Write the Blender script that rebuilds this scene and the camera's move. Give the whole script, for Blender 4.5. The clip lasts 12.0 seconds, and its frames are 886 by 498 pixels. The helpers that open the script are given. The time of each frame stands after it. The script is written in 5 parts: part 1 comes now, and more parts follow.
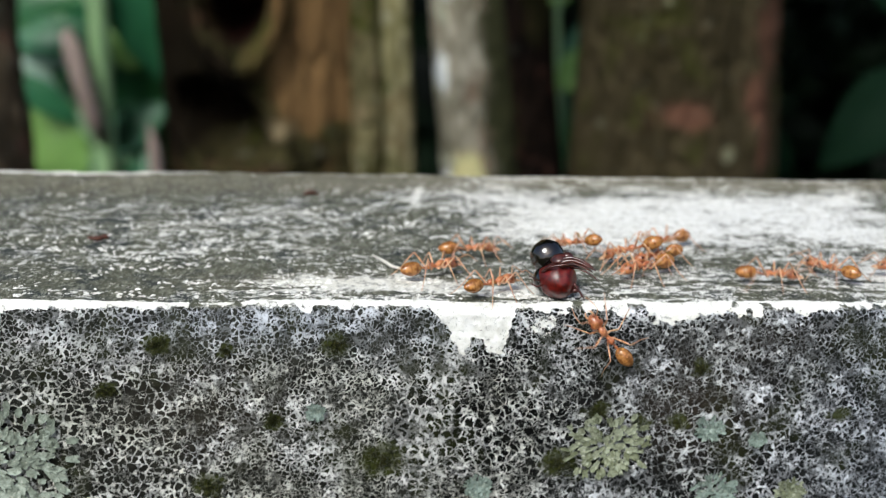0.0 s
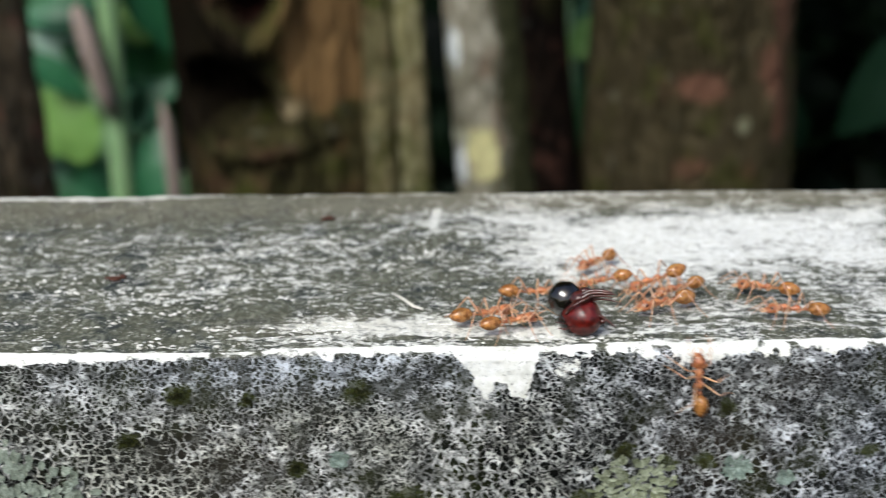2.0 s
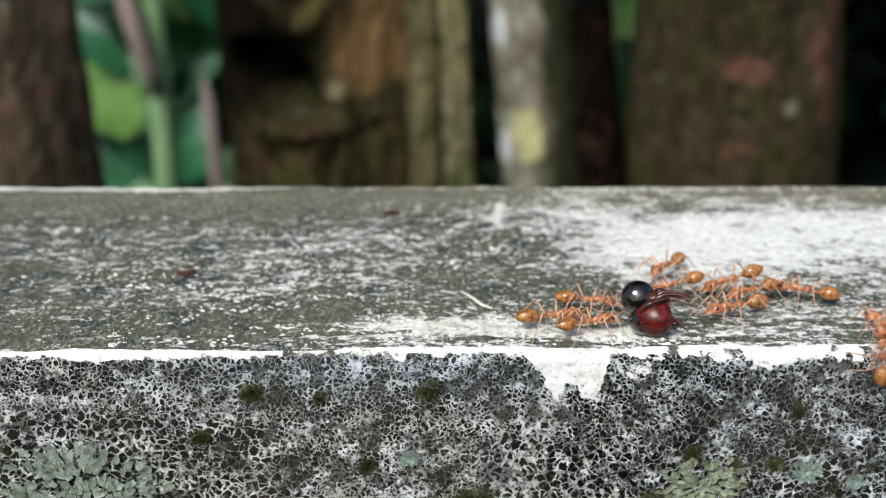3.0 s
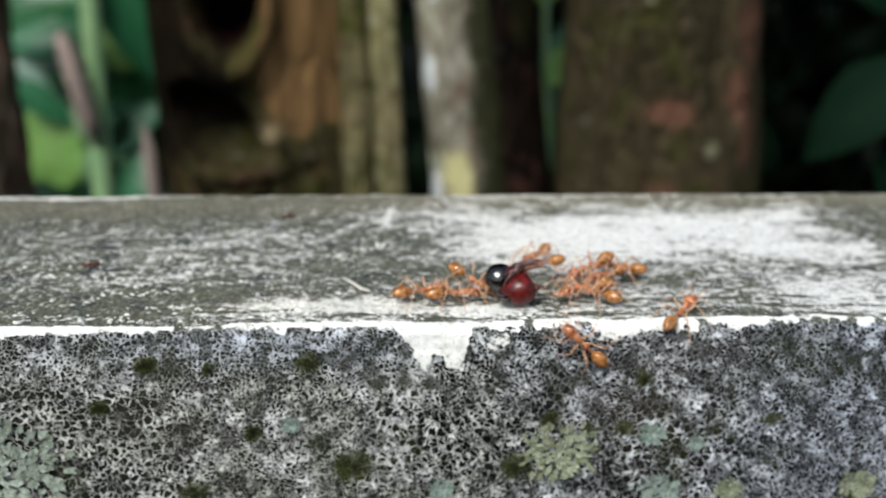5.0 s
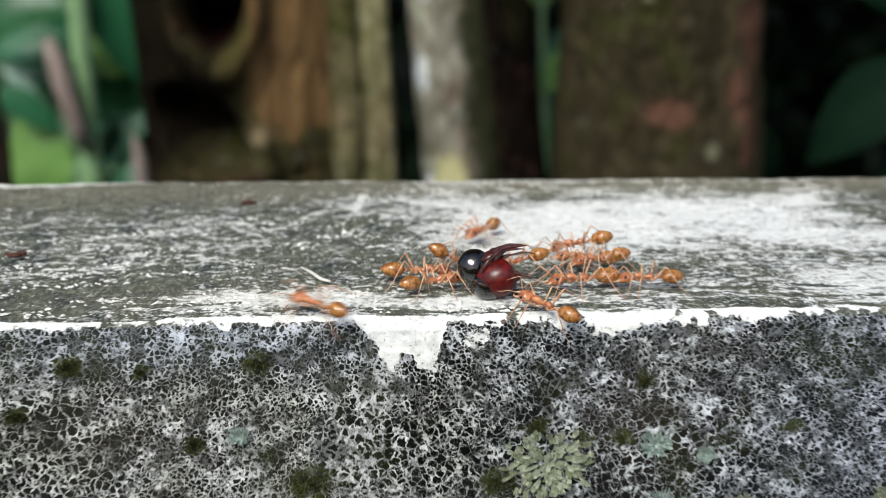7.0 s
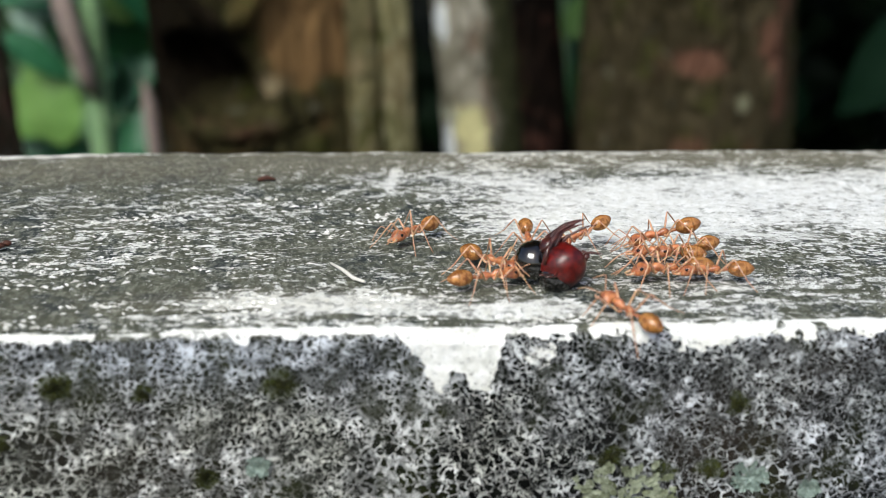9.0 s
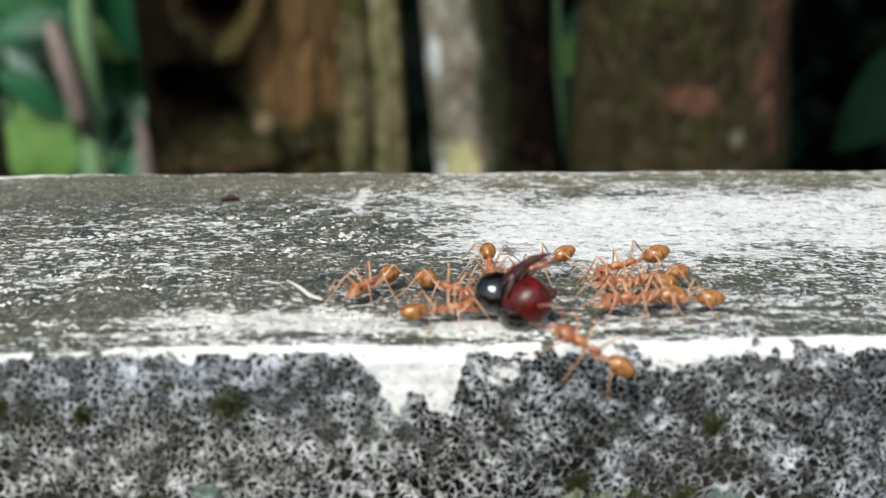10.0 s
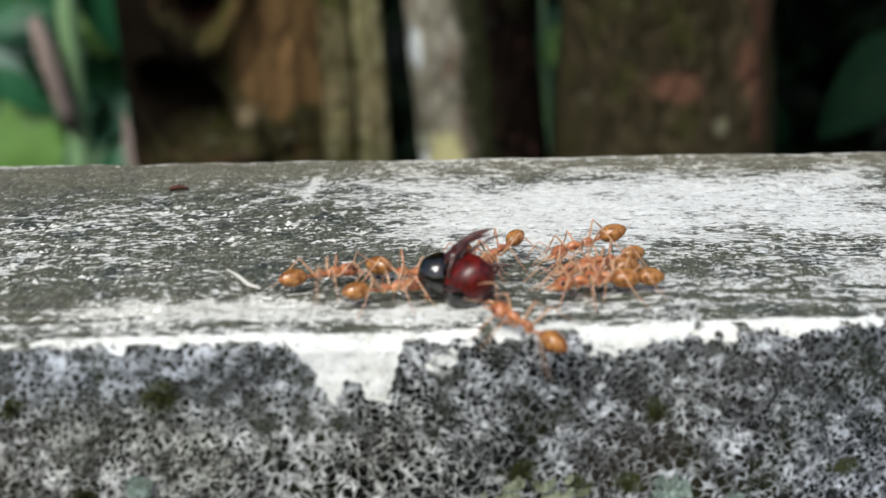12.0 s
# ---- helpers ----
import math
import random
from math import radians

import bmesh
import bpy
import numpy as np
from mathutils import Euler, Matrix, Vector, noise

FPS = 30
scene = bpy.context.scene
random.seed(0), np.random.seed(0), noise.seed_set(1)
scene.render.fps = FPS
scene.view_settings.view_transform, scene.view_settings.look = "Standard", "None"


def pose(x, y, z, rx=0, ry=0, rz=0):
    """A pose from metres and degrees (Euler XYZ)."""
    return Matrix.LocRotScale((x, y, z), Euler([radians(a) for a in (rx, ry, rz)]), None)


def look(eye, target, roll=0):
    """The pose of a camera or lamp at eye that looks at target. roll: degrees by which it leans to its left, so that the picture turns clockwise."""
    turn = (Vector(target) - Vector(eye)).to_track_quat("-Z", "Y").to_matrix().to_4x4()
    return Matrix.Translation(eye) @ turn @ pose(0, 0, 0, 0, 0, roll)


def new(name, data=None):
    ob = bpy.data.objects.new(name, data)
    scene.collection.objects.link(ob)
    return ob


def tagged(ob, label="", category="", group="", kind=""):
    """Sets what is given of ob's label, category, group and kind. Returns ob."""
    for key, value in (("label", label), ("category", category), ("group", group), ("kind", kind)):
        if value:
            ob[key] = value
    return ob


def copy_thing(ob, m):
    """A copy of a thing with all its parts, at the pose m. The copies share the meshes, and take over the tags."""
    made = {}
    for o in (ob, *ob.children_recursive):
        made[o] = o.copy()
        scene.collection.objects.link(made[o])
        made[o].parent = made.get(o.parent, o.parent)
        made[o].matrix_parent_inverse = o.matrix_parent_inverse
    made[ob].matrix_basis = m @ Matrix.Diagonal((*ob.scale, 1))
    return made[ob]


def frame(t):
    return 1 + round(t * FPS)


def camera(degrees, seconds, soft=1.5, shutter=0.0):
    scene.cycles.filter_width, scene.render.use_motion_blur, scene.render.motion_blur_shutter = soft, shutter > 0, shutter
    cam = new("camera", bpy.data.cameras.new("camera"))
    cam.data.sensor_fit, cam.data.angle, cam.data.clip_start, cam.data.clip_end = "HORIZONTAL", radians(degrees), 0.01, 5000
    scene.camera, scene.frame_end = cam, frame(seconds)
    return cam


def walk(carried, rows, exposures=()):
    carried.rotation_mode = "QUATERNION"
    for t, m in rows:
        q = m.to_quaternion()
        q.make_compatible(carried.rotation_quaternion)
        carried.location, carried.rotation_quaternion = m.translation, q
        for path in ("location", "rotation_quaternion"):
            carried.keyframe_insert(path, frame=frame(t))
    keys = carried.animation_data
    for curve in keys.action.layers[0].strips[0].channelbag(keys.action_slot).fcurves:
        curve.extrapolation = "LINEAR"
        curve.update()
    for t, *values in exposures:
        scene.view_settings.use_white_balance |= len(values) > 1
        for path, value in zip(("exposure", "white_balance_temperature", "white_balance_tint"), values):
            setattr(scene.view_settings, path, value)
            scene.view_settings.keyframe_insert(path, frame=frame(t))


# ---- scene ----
cam = camera(39.0, 12.0, 0.8, 0.5)
cam.data.dof.use_dof = True
cam.data.dof.focus_distance = 0.118
cam.data.dof.aperture_fstop = 31.0
MM = 0.001
ROWS = [  # seconds, place in millimetres, yaw, pitch, roll
    (0, -11.4, -117.4, 39.6, -3.33, -16.13, -1.46),
    (0.5, -11.2, -114.8, 42.1, -3.78, -16.74, -1.54),
    (1, -9.5, -113.6, 43.6, -3.66, -17.38, -0.85),
    (1.5, -6.4, -114.9, 46.6, -3.84, -17.49, -0.7),
    (2, -12, -113.4, 47.2, -3.02, -17.98, -0.29),
    (2.5, -13.5, -111.5, 49.1, -1.72, -18.75, 0.15),
    (3, -15.7, -112.6, 49.6, -1.32, -19.11, -0.33),
    (3.5, -10.9, -112.1, 48.9, -2.97, -19.16, -0.57),
    (5.5, -8.2, -130.8, 46.4, -3.68, -16.1, -0.67),
    (6, -12.2, -117.5, 47.5, -3.2, -17.13, -0.13),
    (6.5, -4.9, -99.8, 37.7, -3.34, -17.5, -0.49),
    (7, -4.2, -111.3, 38.7, -3.76, -16.04, -0.41),
    (7.5, -7.7, -123.9, 40.6, -2.39, -15.67, -0.11),
    (9.5, -5.2, -85.3, 35.8, -3.34, -19.08, -0.55),
    (10, -3.2, -87.6, 34, -3.24, -16.69, -0.42),
    (10.5, -3.2, -84.4, 32.1, -4.06, -17.89, -0.01),
    (11, -2.2, -84.4, 32.7, -4.09, -17.68, 0.26),
    (11.5, 2.7, -84.5, 33.5, -4.03, -16.72, 0.7),
    (12, 1.3, -86.2, 32.9, -3.69, -17.01, 0.18),
]
walk(cam, [(t, pose(x * MM, y * MM, z * MM, 90 + pitch, roll, yaw)) for t, x, y, z, yaw, pitch, roll in ROWS],
     exposures=[(0, 0.53), (9.5, 0.52), (10.5, 0.45), (12, 0.38)])

# ---- world and light: a bright overcast sky over a shaded garden ----
world = bpy.data.worlds.new("world")
scene.world = world
world.use_nodes = True
wt = world.node_tree
sky = wt.nodes.new("ShaderNodeTexSky")
sky.sky_type = "NISHITA"
sky.sun_disc = False
sky.sun_elevation = radians(49)
sky.sun_rotation = radians(200)
sky.air_density, sky.dust_density = 1.0, 3.0
wt.links.new(sky.outputs[0], wt.nodes["Background"].inputs[0])
wt.nodes["Background"].inputs[1].default_value = 0.10

sun = new("sun", bpy.data.lights.new("sun", "SUN"))
sun.data.energy = 2.2
sun.data.angle = radians(26)
sun.data.color = (0.97, 1.0, 0.96)
sun.matrix_world = look((-0.75, -1.25, 1.50), (0, 0, 0))


# ---- material helpers ----
class Nodes:
    """Short hand for building a node material."""

    def __init__(self, name, rough=0.8, spec=0.3):
        self.mat = bpy.data.materials.new(name)
        self.mat.use_nodes = True
        self.tree = self.mat.node_tree
        self.out = self.tree.nodes["Principled BSDF"]
        self.put("Roughness", rough)
        self.put("Specular IOR Level", spec)
        self.at = self.node("ShaderNodeTexCoord").outputs["Object"]

    def node(self, kind, ins=None):
        n = self.tree.nodes.new(kind)
        for i, v in (ins or {}).items():
            self.feed(n.inputs[i], v)
        return n

    def feed(self, socket, v):
        if isinstance(v, bpy.types.NodeSocket):
            self.tree.links.new(v, socket)
        else:
            socket.default_value = v

    def put(self, name, v):
        self.feed(self.out.inputs[name], v)

    def noise(self, scale, detail=4.0, rough=0.55, at=None, distort=0.0):
        return self.node("ShaderNodeTexNoise", ins={"Vector": at or self.at, "Scale": scale, "Detail": detail, "Roughness": rough, "Distortion": distort}).outputs["Fac"]

    def cells(self, scale, feature="DISTANCE_TO_EDGE", at=None):
        n = self.node("ShaderNodeTexVoronoi")
        n.feature = feature
        self.feed(n.inputs["Vector"], at or self.at)
        self.feed(n.inputs["Scale"], scale)
        return n.outputs["Distance"]

    def step(self, v, lo, hi, a=0.0, b=1.0):
        n = self.node("ShaderNodeMapRange")
        n.interpolation_type = "SMOOTHSTEP"
        for i, x in enumerate((v, lo, hi, a, b)):
            self.feed(n.inputs[i], x)
        return n.outputs[0]

    def math(self, op, a, b=0.0, clamp=False):
        n = self.node("ShaderNodeMath")
        n.operation, n.use_clamp = op, clamp
        self.feed(n.inputs[0], a)
        self.feed(n.inputs[1], b)
        return n.outputs[0]

    def mix(self, f, a, b):
        n = self.node("ShaderNodeMix")
        n.data_type = "RGBA"
        for i, v in ((0, f), (6, a), (7, b)):
            self.feed(n.inputs[i], (*v, 1.0) if isinstance(v, tuple) and len(v) == 3 else v)
        return n.outputs[2]

    def field(self, name):
        n = self.node("ShaderNodeAttribute")
        n.attribute_name = name
        return n.outputs["Fac"]

    def stretched(self, x, y, z):
        n = self.node("ShaderNodeVectorMath")
        n.operation = "MULTIPLY"
        self.feed(n.inputs[0], self.at)
        n.inputs[1].default_value = (x, y, z)
        return n.outputs[0]

    def warped(self, scale, amount, at=None):
        n = self.node("ShaderNodeTexNoise", ins={"Vector": at or self.at, "Scale": scale, "Detail": 4.0, "Roughness": 0.62})
        s = self.node("ShaderNodeVectorMath")
        s.operation = "MULTIPLY_ADD"
        self.feed(s.inputs[0], n.outputs["Color"])
        s.inputs[1].default_value = (amount,) * 3
        self.feed(s.inputs[2], at or self.at)
        return s.outputs[0]

    def bump(self, height, distance, strength=1.0, under=None):
        n = self.node("ShaderNodeBump", ins={"Height": height, "Distance": distance, "Strength": strength})
        if under:
            self.feed(n.inputs["Normal"], under)
        return n.outputs[0]


def concrete_material():
    """Weathered cement: a net of pale crust lichen over black pits on the face, white flecks and lime on the top."""
    n = Nodes("weathered_concrete", 0.9, 0.08)
    face, lime, moss, warm, blue, coarse = (n.field(k) for k in ("face", "lime", "moss", "warm", "blue", "coarse"))
    dull = n.field("dull")
    # the face: black pits, pale net of two meshes, salt-like grains
    at = n.warped(1100, 0.0012)
    fray = n.math("MULTIPLY", n.math("SUBTRACT", n.noise(2600, 4, 0.7), 0.5), 0.12)
    zone = n.math("ADD", n.math("MULTIPLY", n.noise(230, 6, 0.75), 0.8), n.math("MULTIPLY", n.noise(60, 3), 0.2))
    wide = n.step(zone, 0.43, 0.62, 0.014, 0.112)
    big = n.math("ADD", n.cells(1160, at=at), fray)
    small = n.math("ADD", n.cells(1800, at=n.warped(1400, 0.0010)), fray)
    big = n.step(big, n.math("ADD", wide, 0.055), wide)
    small = n.step(small, n.math("ADD", wide, 0.075), n.math("ADD", wide, 0.015))
    pick = n.step(n.math("ADD", coarse, n.math("MULTIPLY", n.math("SUBTRACT", n.noise(260, 5, 0.65), 0.5), 2.2)), 0.35, 0.65)
    lines = n.math("ADD", n.math("MULTIPLY", big, pick), n.math("MULTIPLY", small, n.math("SUBTRACT", 1.0, pick)))
    lines = n.math("MULTIPLY", lines, n.step(n.noise(640, 6, 0.75), 0.38, 0.52, 0.42, 1.0))
    grains = n.math("MULTIPLY", n.step(n.noise(1300, 7, 0.8), 0.54, 0.58), n.step(n.noise(260, 6, 0.75), 0.50, 0.58, 0.0, 1.0))
    blots = n.step(n.noise(360, 7, 0.84), 0.560, 0.600)
    soot = n.step(n.math("SUBTRACT", n.noise(340, 6, 0.75), n.math("MULTIPLY", n.field("soot"), 0.06)), 0.41, 0.49, 0.20, 1.0)
    lines = n.math("MULTIPLY", lines, n.math("SUBTRACT", 1.0, n.math("MULTIPLY", blue, 0.12)))
    net = n.math("MAXIMUM", n.math("MAXIMUM", lines, grains), blots)
    net = n.math("MULTIPLY", net, soot)
    pit = n.mix(n.step(n.noise(420, 5, 0.7), 0.42, 0.70), (0.0008, 0.0010, 0.0009), (0.009, 0.010, 0.008))
    crust = n.mix(n.step(n.noise(110, 4), 0.38, 0.62), (0.66, 0.67, 0.61), (0.86, 0.87, 0.88))
    crust = n.mix(n.step(n.noise(1100, 4), 0.42, 0.65, 0.0, 0.35), crust, (0.36, 0.37, 0.34))
    crust = n.mix(blue, crust, (0.64, 0.70, 0.82))
    pit = n.mix(n.math("MULTIPLY", warm, 0.5), pit, (0.040, 0.029, 0.019))
    pit = n.mix(n.math("MULTIPLY", n.math("MULTIPLY", blue, n.noise(900, 5, 0.7)), 0.30), pit, (0.06, 0.07, 0.08))
    pit = n.mix(n.math("MULTIPLY", dull, n.step(n.noise(520, 6, 0.7), 0.34, 0.62, 0.15, 1.0)), pit, n.mix(n.noise(170, 4), (0.034, 0.036, 0.026), (0.085, 0.088, 0.075)))
    crust = n.mix(n.math("MULTIPLY", dull, 0.35), crust, (0.48, 0.49, 0.44))
    front = n.mix(net, pit, crust)
    green = n.mix(n.noise(900, 4), (0.010, 0.017, 0.003), (0.070, 0.080, 0.018))
    film = n.math("MULTIPLY", n.step(n.noise(130, 4, at=n.stretched(1, 1, 0.8)), 0.50, 0.66), 0.32)
    mossy = n.math("MAXIMUM", film, n.step(n.math("ADD", moss, n.math("MULTIPLY", n.noise(800, 5, 0.7), 0.9)), 0.85, 1.25))
    front = n.mix(n.math("MULTIPLY", mossy, 0.85), front, green)
    # the top: grey cement with a thin film of algae and dust
    grain = n.noise(1500, 7, 0.7)
    comb = n.noise(2300, 6, 0.75, at=n.stretched(1.0, 0.45, 1.0))
    slab = n.mix(n.noise(120, 5, 0.6), (0.036, 0.041, 0.031), (0.138, 0.142, 0.102))
    slab = n.mix(n.step(n.noise(210, 5, 0.65), 0.46, 0.64), slab, (0.032, 0.041, 0.042))
    slab = n.mix(warm, slab, (0.20, 0.180, 0.128))
    slab = n.mix(n.step(grain, 0.35, 0.65, 0.0, 0.4), slab, (0.03, 0.03, 0.028))
    dust = n.step(comb, 0.47, 0.59, 0.0, 0.36)
    dust = n.math("MULTIPLY", dust, n.step(n.noise(300, 5, 0.65), 0.34, 0.60, 0.25, 1.2))
    top = n.mix(dust, slab, (0.43, 0.435, 0.36))
    veil = n.math("MULTIPLY", n.step(lime, 0.555, 0.65, 0.0, 0.78), n.step(n.noise(1100, 7, 0.78, at=n.stretched(0.7, 1.0, 1.0)), 0.34, 0.60, 0.35, 1.0))
    top = n.mix(veil, top, (0.52, 0.52, 0.49))
    base = n.mix(face, top, front)
    # lime and white crust, more or less dense, soft where it is thick
    fleck = n.noise(900, 8, 0.77, at=n.stretched(0.62, 1.0, 1.0))
    fleck = n.math("ADD", n.math("MULTIPLY", fleck, 0.62), n.math("MULTIPLY", grain, 0.38))
    need = n.math("SUBTRACT", 0.83, n.math("MULTIPLY", lime, 0.55))
    soft = n.step(lime, 0.56, 0.74, 0.009, 0.030)
    white = n.step(fleck, n.math("SUBTRACT", need, soft), n.math("ADD", need, soft))
    # hair-thin broken lines of lime on the bare cement
    bent = n.warped(1500, 0.0024, n.stretched(0.5, 1.0, 1.0))
    hair = n.step(n.cells(640, at=bent), 0.095, 0.055)
    hair = n.math("MULTIPLY", hair, n.step(n.noise(420, 6, 0.72, at=n.stretched(0.5, 1.0, 1.0)), 0.53, 0.58, 0.0, 1.0))
    hair = n.math("MULTIPLY", hair, n.math("MULTIPLY", n.step(lime, 0.44, 0.54), n.math("SUBTRACT", 1.0, face)))
    white = n.math("MAXIMUM", white, hair)
    specks = n.step(n.noise(2100, 7, 0.8, at=n.warped(400, 0.0006)), 0.550, 0.615)
    white = n.math("MULTIPLY", white, n.math("SUBTRACT", 1.0, n.math("MULTIPLY", specks, 0.62)))
    chalk = n.mix(n.step(n.noise(900, 6, 0.7), 0.3, 0.7), (0.66, 0.66, 0.60), (0.90, 0.90, 0.87))
    chalk = n.mix(n.step(lime, 0.85, 1.0), chalk, n.mix(grain, (0.86, 0.86, 0.85), (0.93, 0.93, 0.93)))
    chalk = n.mix(n.math("MULTIPLY", blue, 0.4), chalk, (0.68, 0.72, 0.80))
    chalk = n.mix(n.math("MULTIPLY", warm, 0.45), chalk, (0.66, 0.60, 0.44))
    col = n.mix(white, base, chalk)
    n.put("Base Color", col)
    n.put("Roughness", n.step(grain, 0.3, 0.7, 0.75, 0.98))
    relief = n.math("MULTIPLY", n.math("MULTIPLY", net, face), n.math("SUBTRACT", 1.0, white))
    low = n.bump(relief, 0.00026, 0.9)
    low = n.bump(white, 0.00008, 0.6, low)
    n.put("Normal", n.bump(grain, 0.00012, 0.8, low))
    return n.mat


def bark_material(name, dark, mid, pale, rust=0.0, moss=0.4, lichen=0.3, scale=1.0, deep=1.0):
    n = Nodes(name, 0.92, 0.05)
    stretched = n.stretched(1, 1, 0.35)
    big = n.noise(22 * scale, 6, 0.65, at=stretched)
    small = n.noise(150 * scale, 6, 0.7, at=n.stretched(1, 1, 0.5))
    col = n.mix(n.step(big, 0.34, 0.66), dark, mid)
    col = n.mix(n.step(small, 0.42, 0.7, 0.0, 0.75), col, pale)
    green = n.math("MULTIPLY", n.step(n.noise(30 * scale, 5), 0.50, 0.62), moss)
    col = n.mix(green, col, n.mix(small, (0.020, 0.026, 0.005), (0.07, 0.075, 0.018)))
    red = n.math("MULTIPLY", n.step(n.noise(34 * scale, 4, at=n.warped(60, 0.01)), 0.56, 0.63), rust)
    col = n.mix(red, col, (0.24, 0.105, 0.075))
    spots = n.math("MULTIPLY", n.step(n.noise(46 * scale, 4), 0.63, 0.68), lichen)
    col = n.mix(spots, col, (0.36, 0.37, 0.28))
    n.put("Base Color", col)
    crack = n.cells(75 * scale, at=n.stretched(1, 1, 0.3))
    low = n.bump(n.step(crack, 0.0, 0.22), 0.004 * deep, 0.7)
    n.put("Normal", n.bump(small, 0.003 * deep, 0.9, low))
    return n


def leaf_material(name, dark, pale, gloss=0.35, spec=0.35):
    n = Nodes(name, gloss, spec)
    col = n.mix(n.noise(28, 4), dark, pale)
    n.put("Base Color", n.mix(n.step(n.noise(300, 3), 0.5, 0.75, 0.0, 0.35), col, dark))
    n.put("Subsurface Weight", 0.15)
    n.put("Subsurface Radius", (0.002, 0.003, 0.001))
    n.put("Normal", n.bump(n.noise(160, 4), 0.0008, 0.5))
    return n.mat


def chitin_material(name, dark, pale, rough, glow=0.0, radius=0.0006, coat=0.3, fine=6000, bands=0.0):
    n = Nodes(name, rough, 0.5)
    col = n.mix(n.step(n.noise(1500, 5, 0.65), 0.36, 0.64), dark, pale)
    if bands:  # darker seams where the plates of the abdomen meet
        axis = n.node("ShaderNodeSeparateXYZ", {0: n.at}).outputs[0]
        wave = n.math("SINE", n.math("MULTIPLY", axis, bands))
        col = n.mix(n.step(wave, 0.55, 0.95, 0.0, 0.35), col, (dark[0] * 0.45, dark[1] * 0.35, dark[2] * 0.3))
    n.put("Base Color", col)
    n.put("Subsurface Weight", glow)
    n.put("Subsurface Radius", (radius * 1.6, radius * 0.6, radius * 0.2))
    n.put("Coat Weight", coat)
    n.put("Coat Roughness", 0.15)
    n.put("Normal", n.bump(n.noise(fine, 3), 0.00003, 0.4))
    return n.mat


CONCRETE = concrete_material()
ANT_BODY = chitin_material("ant_orange", (0.24, 0.072, 0.032), (0.54, 0.215, 0.092), 0.30, 0.30, radius=0.0005, coat=0.15)
ANT_GASTER = chitin_material("ant_gaster", (0.20, 0.072, 0.018), (0.50, 0.23, 0.070), 0.22, 0.35, radius=0.0006, coat=0.2, bands=9500.0)
ANT_LEG = chitin_material("ant_leg", (0.38, 0.18, 0.095), (0.64, 0.39, 0.24), 0.42, 0.35, coat=0.1)
ANT_EYE = chitin_material("ant_eye", (0.012, 0.008, 0.006), (0.02, 0.012, 0.01), 0.2)
PREY_RED = chitin_material("prey_red", (0.040, 0.0018, 0.0016), (0.125, 0.006, 0.004), 0.34, 0.0, coat=0.0, fine=3000)
PREY_BLACK = chitin_material("prey_black", (0.0016, 0.0014, 0.0014), (0.004, 0.003, 0.003), 0.04, 0.0, coat=1.0, fine=1300)
PREY_LEG = chitin_material("prey_leg", (0.030, 0.007, 0.006), (0.075, 0.015, 0.010), 0.32, 0.0)


# ---- mesh helpers ----
def part(name, bm, material, parent=None, label="", smooth=True):
    """Links a bmesh as one mesh object under a thing."""
    me = bpy.data.meshes.new(name)
    bm.to_mesh(me)
    bm.free()
    me.materials.append(material)
    if smooth:
        me.shade_smooth()
    ob = new(name, me)
    ob.parent = parent
    if label:
        tagged(ob, label)
    return ob


def ball(bm, at, radii, seg=16, ring=10, turn=None):
    m = Matrix.Translation(at) @ (turn or Matrix()) @ Matrix.Diagonal((*radii, 1))
    return bmesh.ops.create_uvsphere(bm, u_segments=seg, v_segments=ring, radius=1.0, matrix=m)["verts"]


def tube(bm, points, radii, sides=8):
    """A round limb through the points, closed at its ends."""
    pts = [Vector(p) for p in points]
    rings = []
    for i, p in enumerate(pts):
        d = (pts[min(i + 1, len(pts) - 1)] - pts[max(i - 1, 0)]).normalized()
        side = d.cross(Vector((0, 0, 1)) if abs(d.z) < 0.9 else Vector((1, 0, 0))).normalized()
        up = side.cross(d)
        rings.append([bm.verts.new(p + (side * math.cos(a) + up * math.sin(a)) * radii[i]) for a in (2 * math.pi * k / sides for k in range(sides))])
    for a, b in zip(rings, rings[1:]):
        for k in range(sides):
            bm.faces.new((a[k], a[(k + 1) % sides], b[(k + 1) % sides], b[k]))
    bm.faces.new(rings[0][::-1])
    bm.faces.new(rings[-1])


def hashed(i, j, seed):
    h = (i * 374761393 + j * 668265263 + seed * 1442695041).astype(np.int64) & 0xFFFFFFFF
    h = ((h ^ (h >> 13)) * 1274126177) & 0xFFFFFFFF
    return ((h ^ (h >> 16)) & 0xFFFF) / 65535.0


def rough2(x, y, size, octaves=4, seed=0, gain=0.5):
    """Fractal value noise, about -1 to 1, on numpy arrays."""
    total, amp, norm = np.zeros_like(x), 1.0, 0.0
    for o in range(octaves):
        u, v = x / size, y / size
        i, j = np.floor(u).astype(np.int64), np.floor(v).astype(np.int64)
        fu, fv = u - i, v - j
        fu, fv = fu * fu * (3 - 2 * fu), fv * fv * (3 - 2 * fv)
        a = hashed(i, j, seed + o) * (1 - fu) + hashed(i + 1, j, seed + o) * fu
        b = hashed(i, j + 1, seed + o) * (1 - fu) + hashed(i + 1, j + 1, seed + o) * fu
        total += amp * (2 * (a * (1 - fv) + b * fv) - 1)
        norm += amp
        amp, size = amp * gain, size / 2.03
    return total / norm


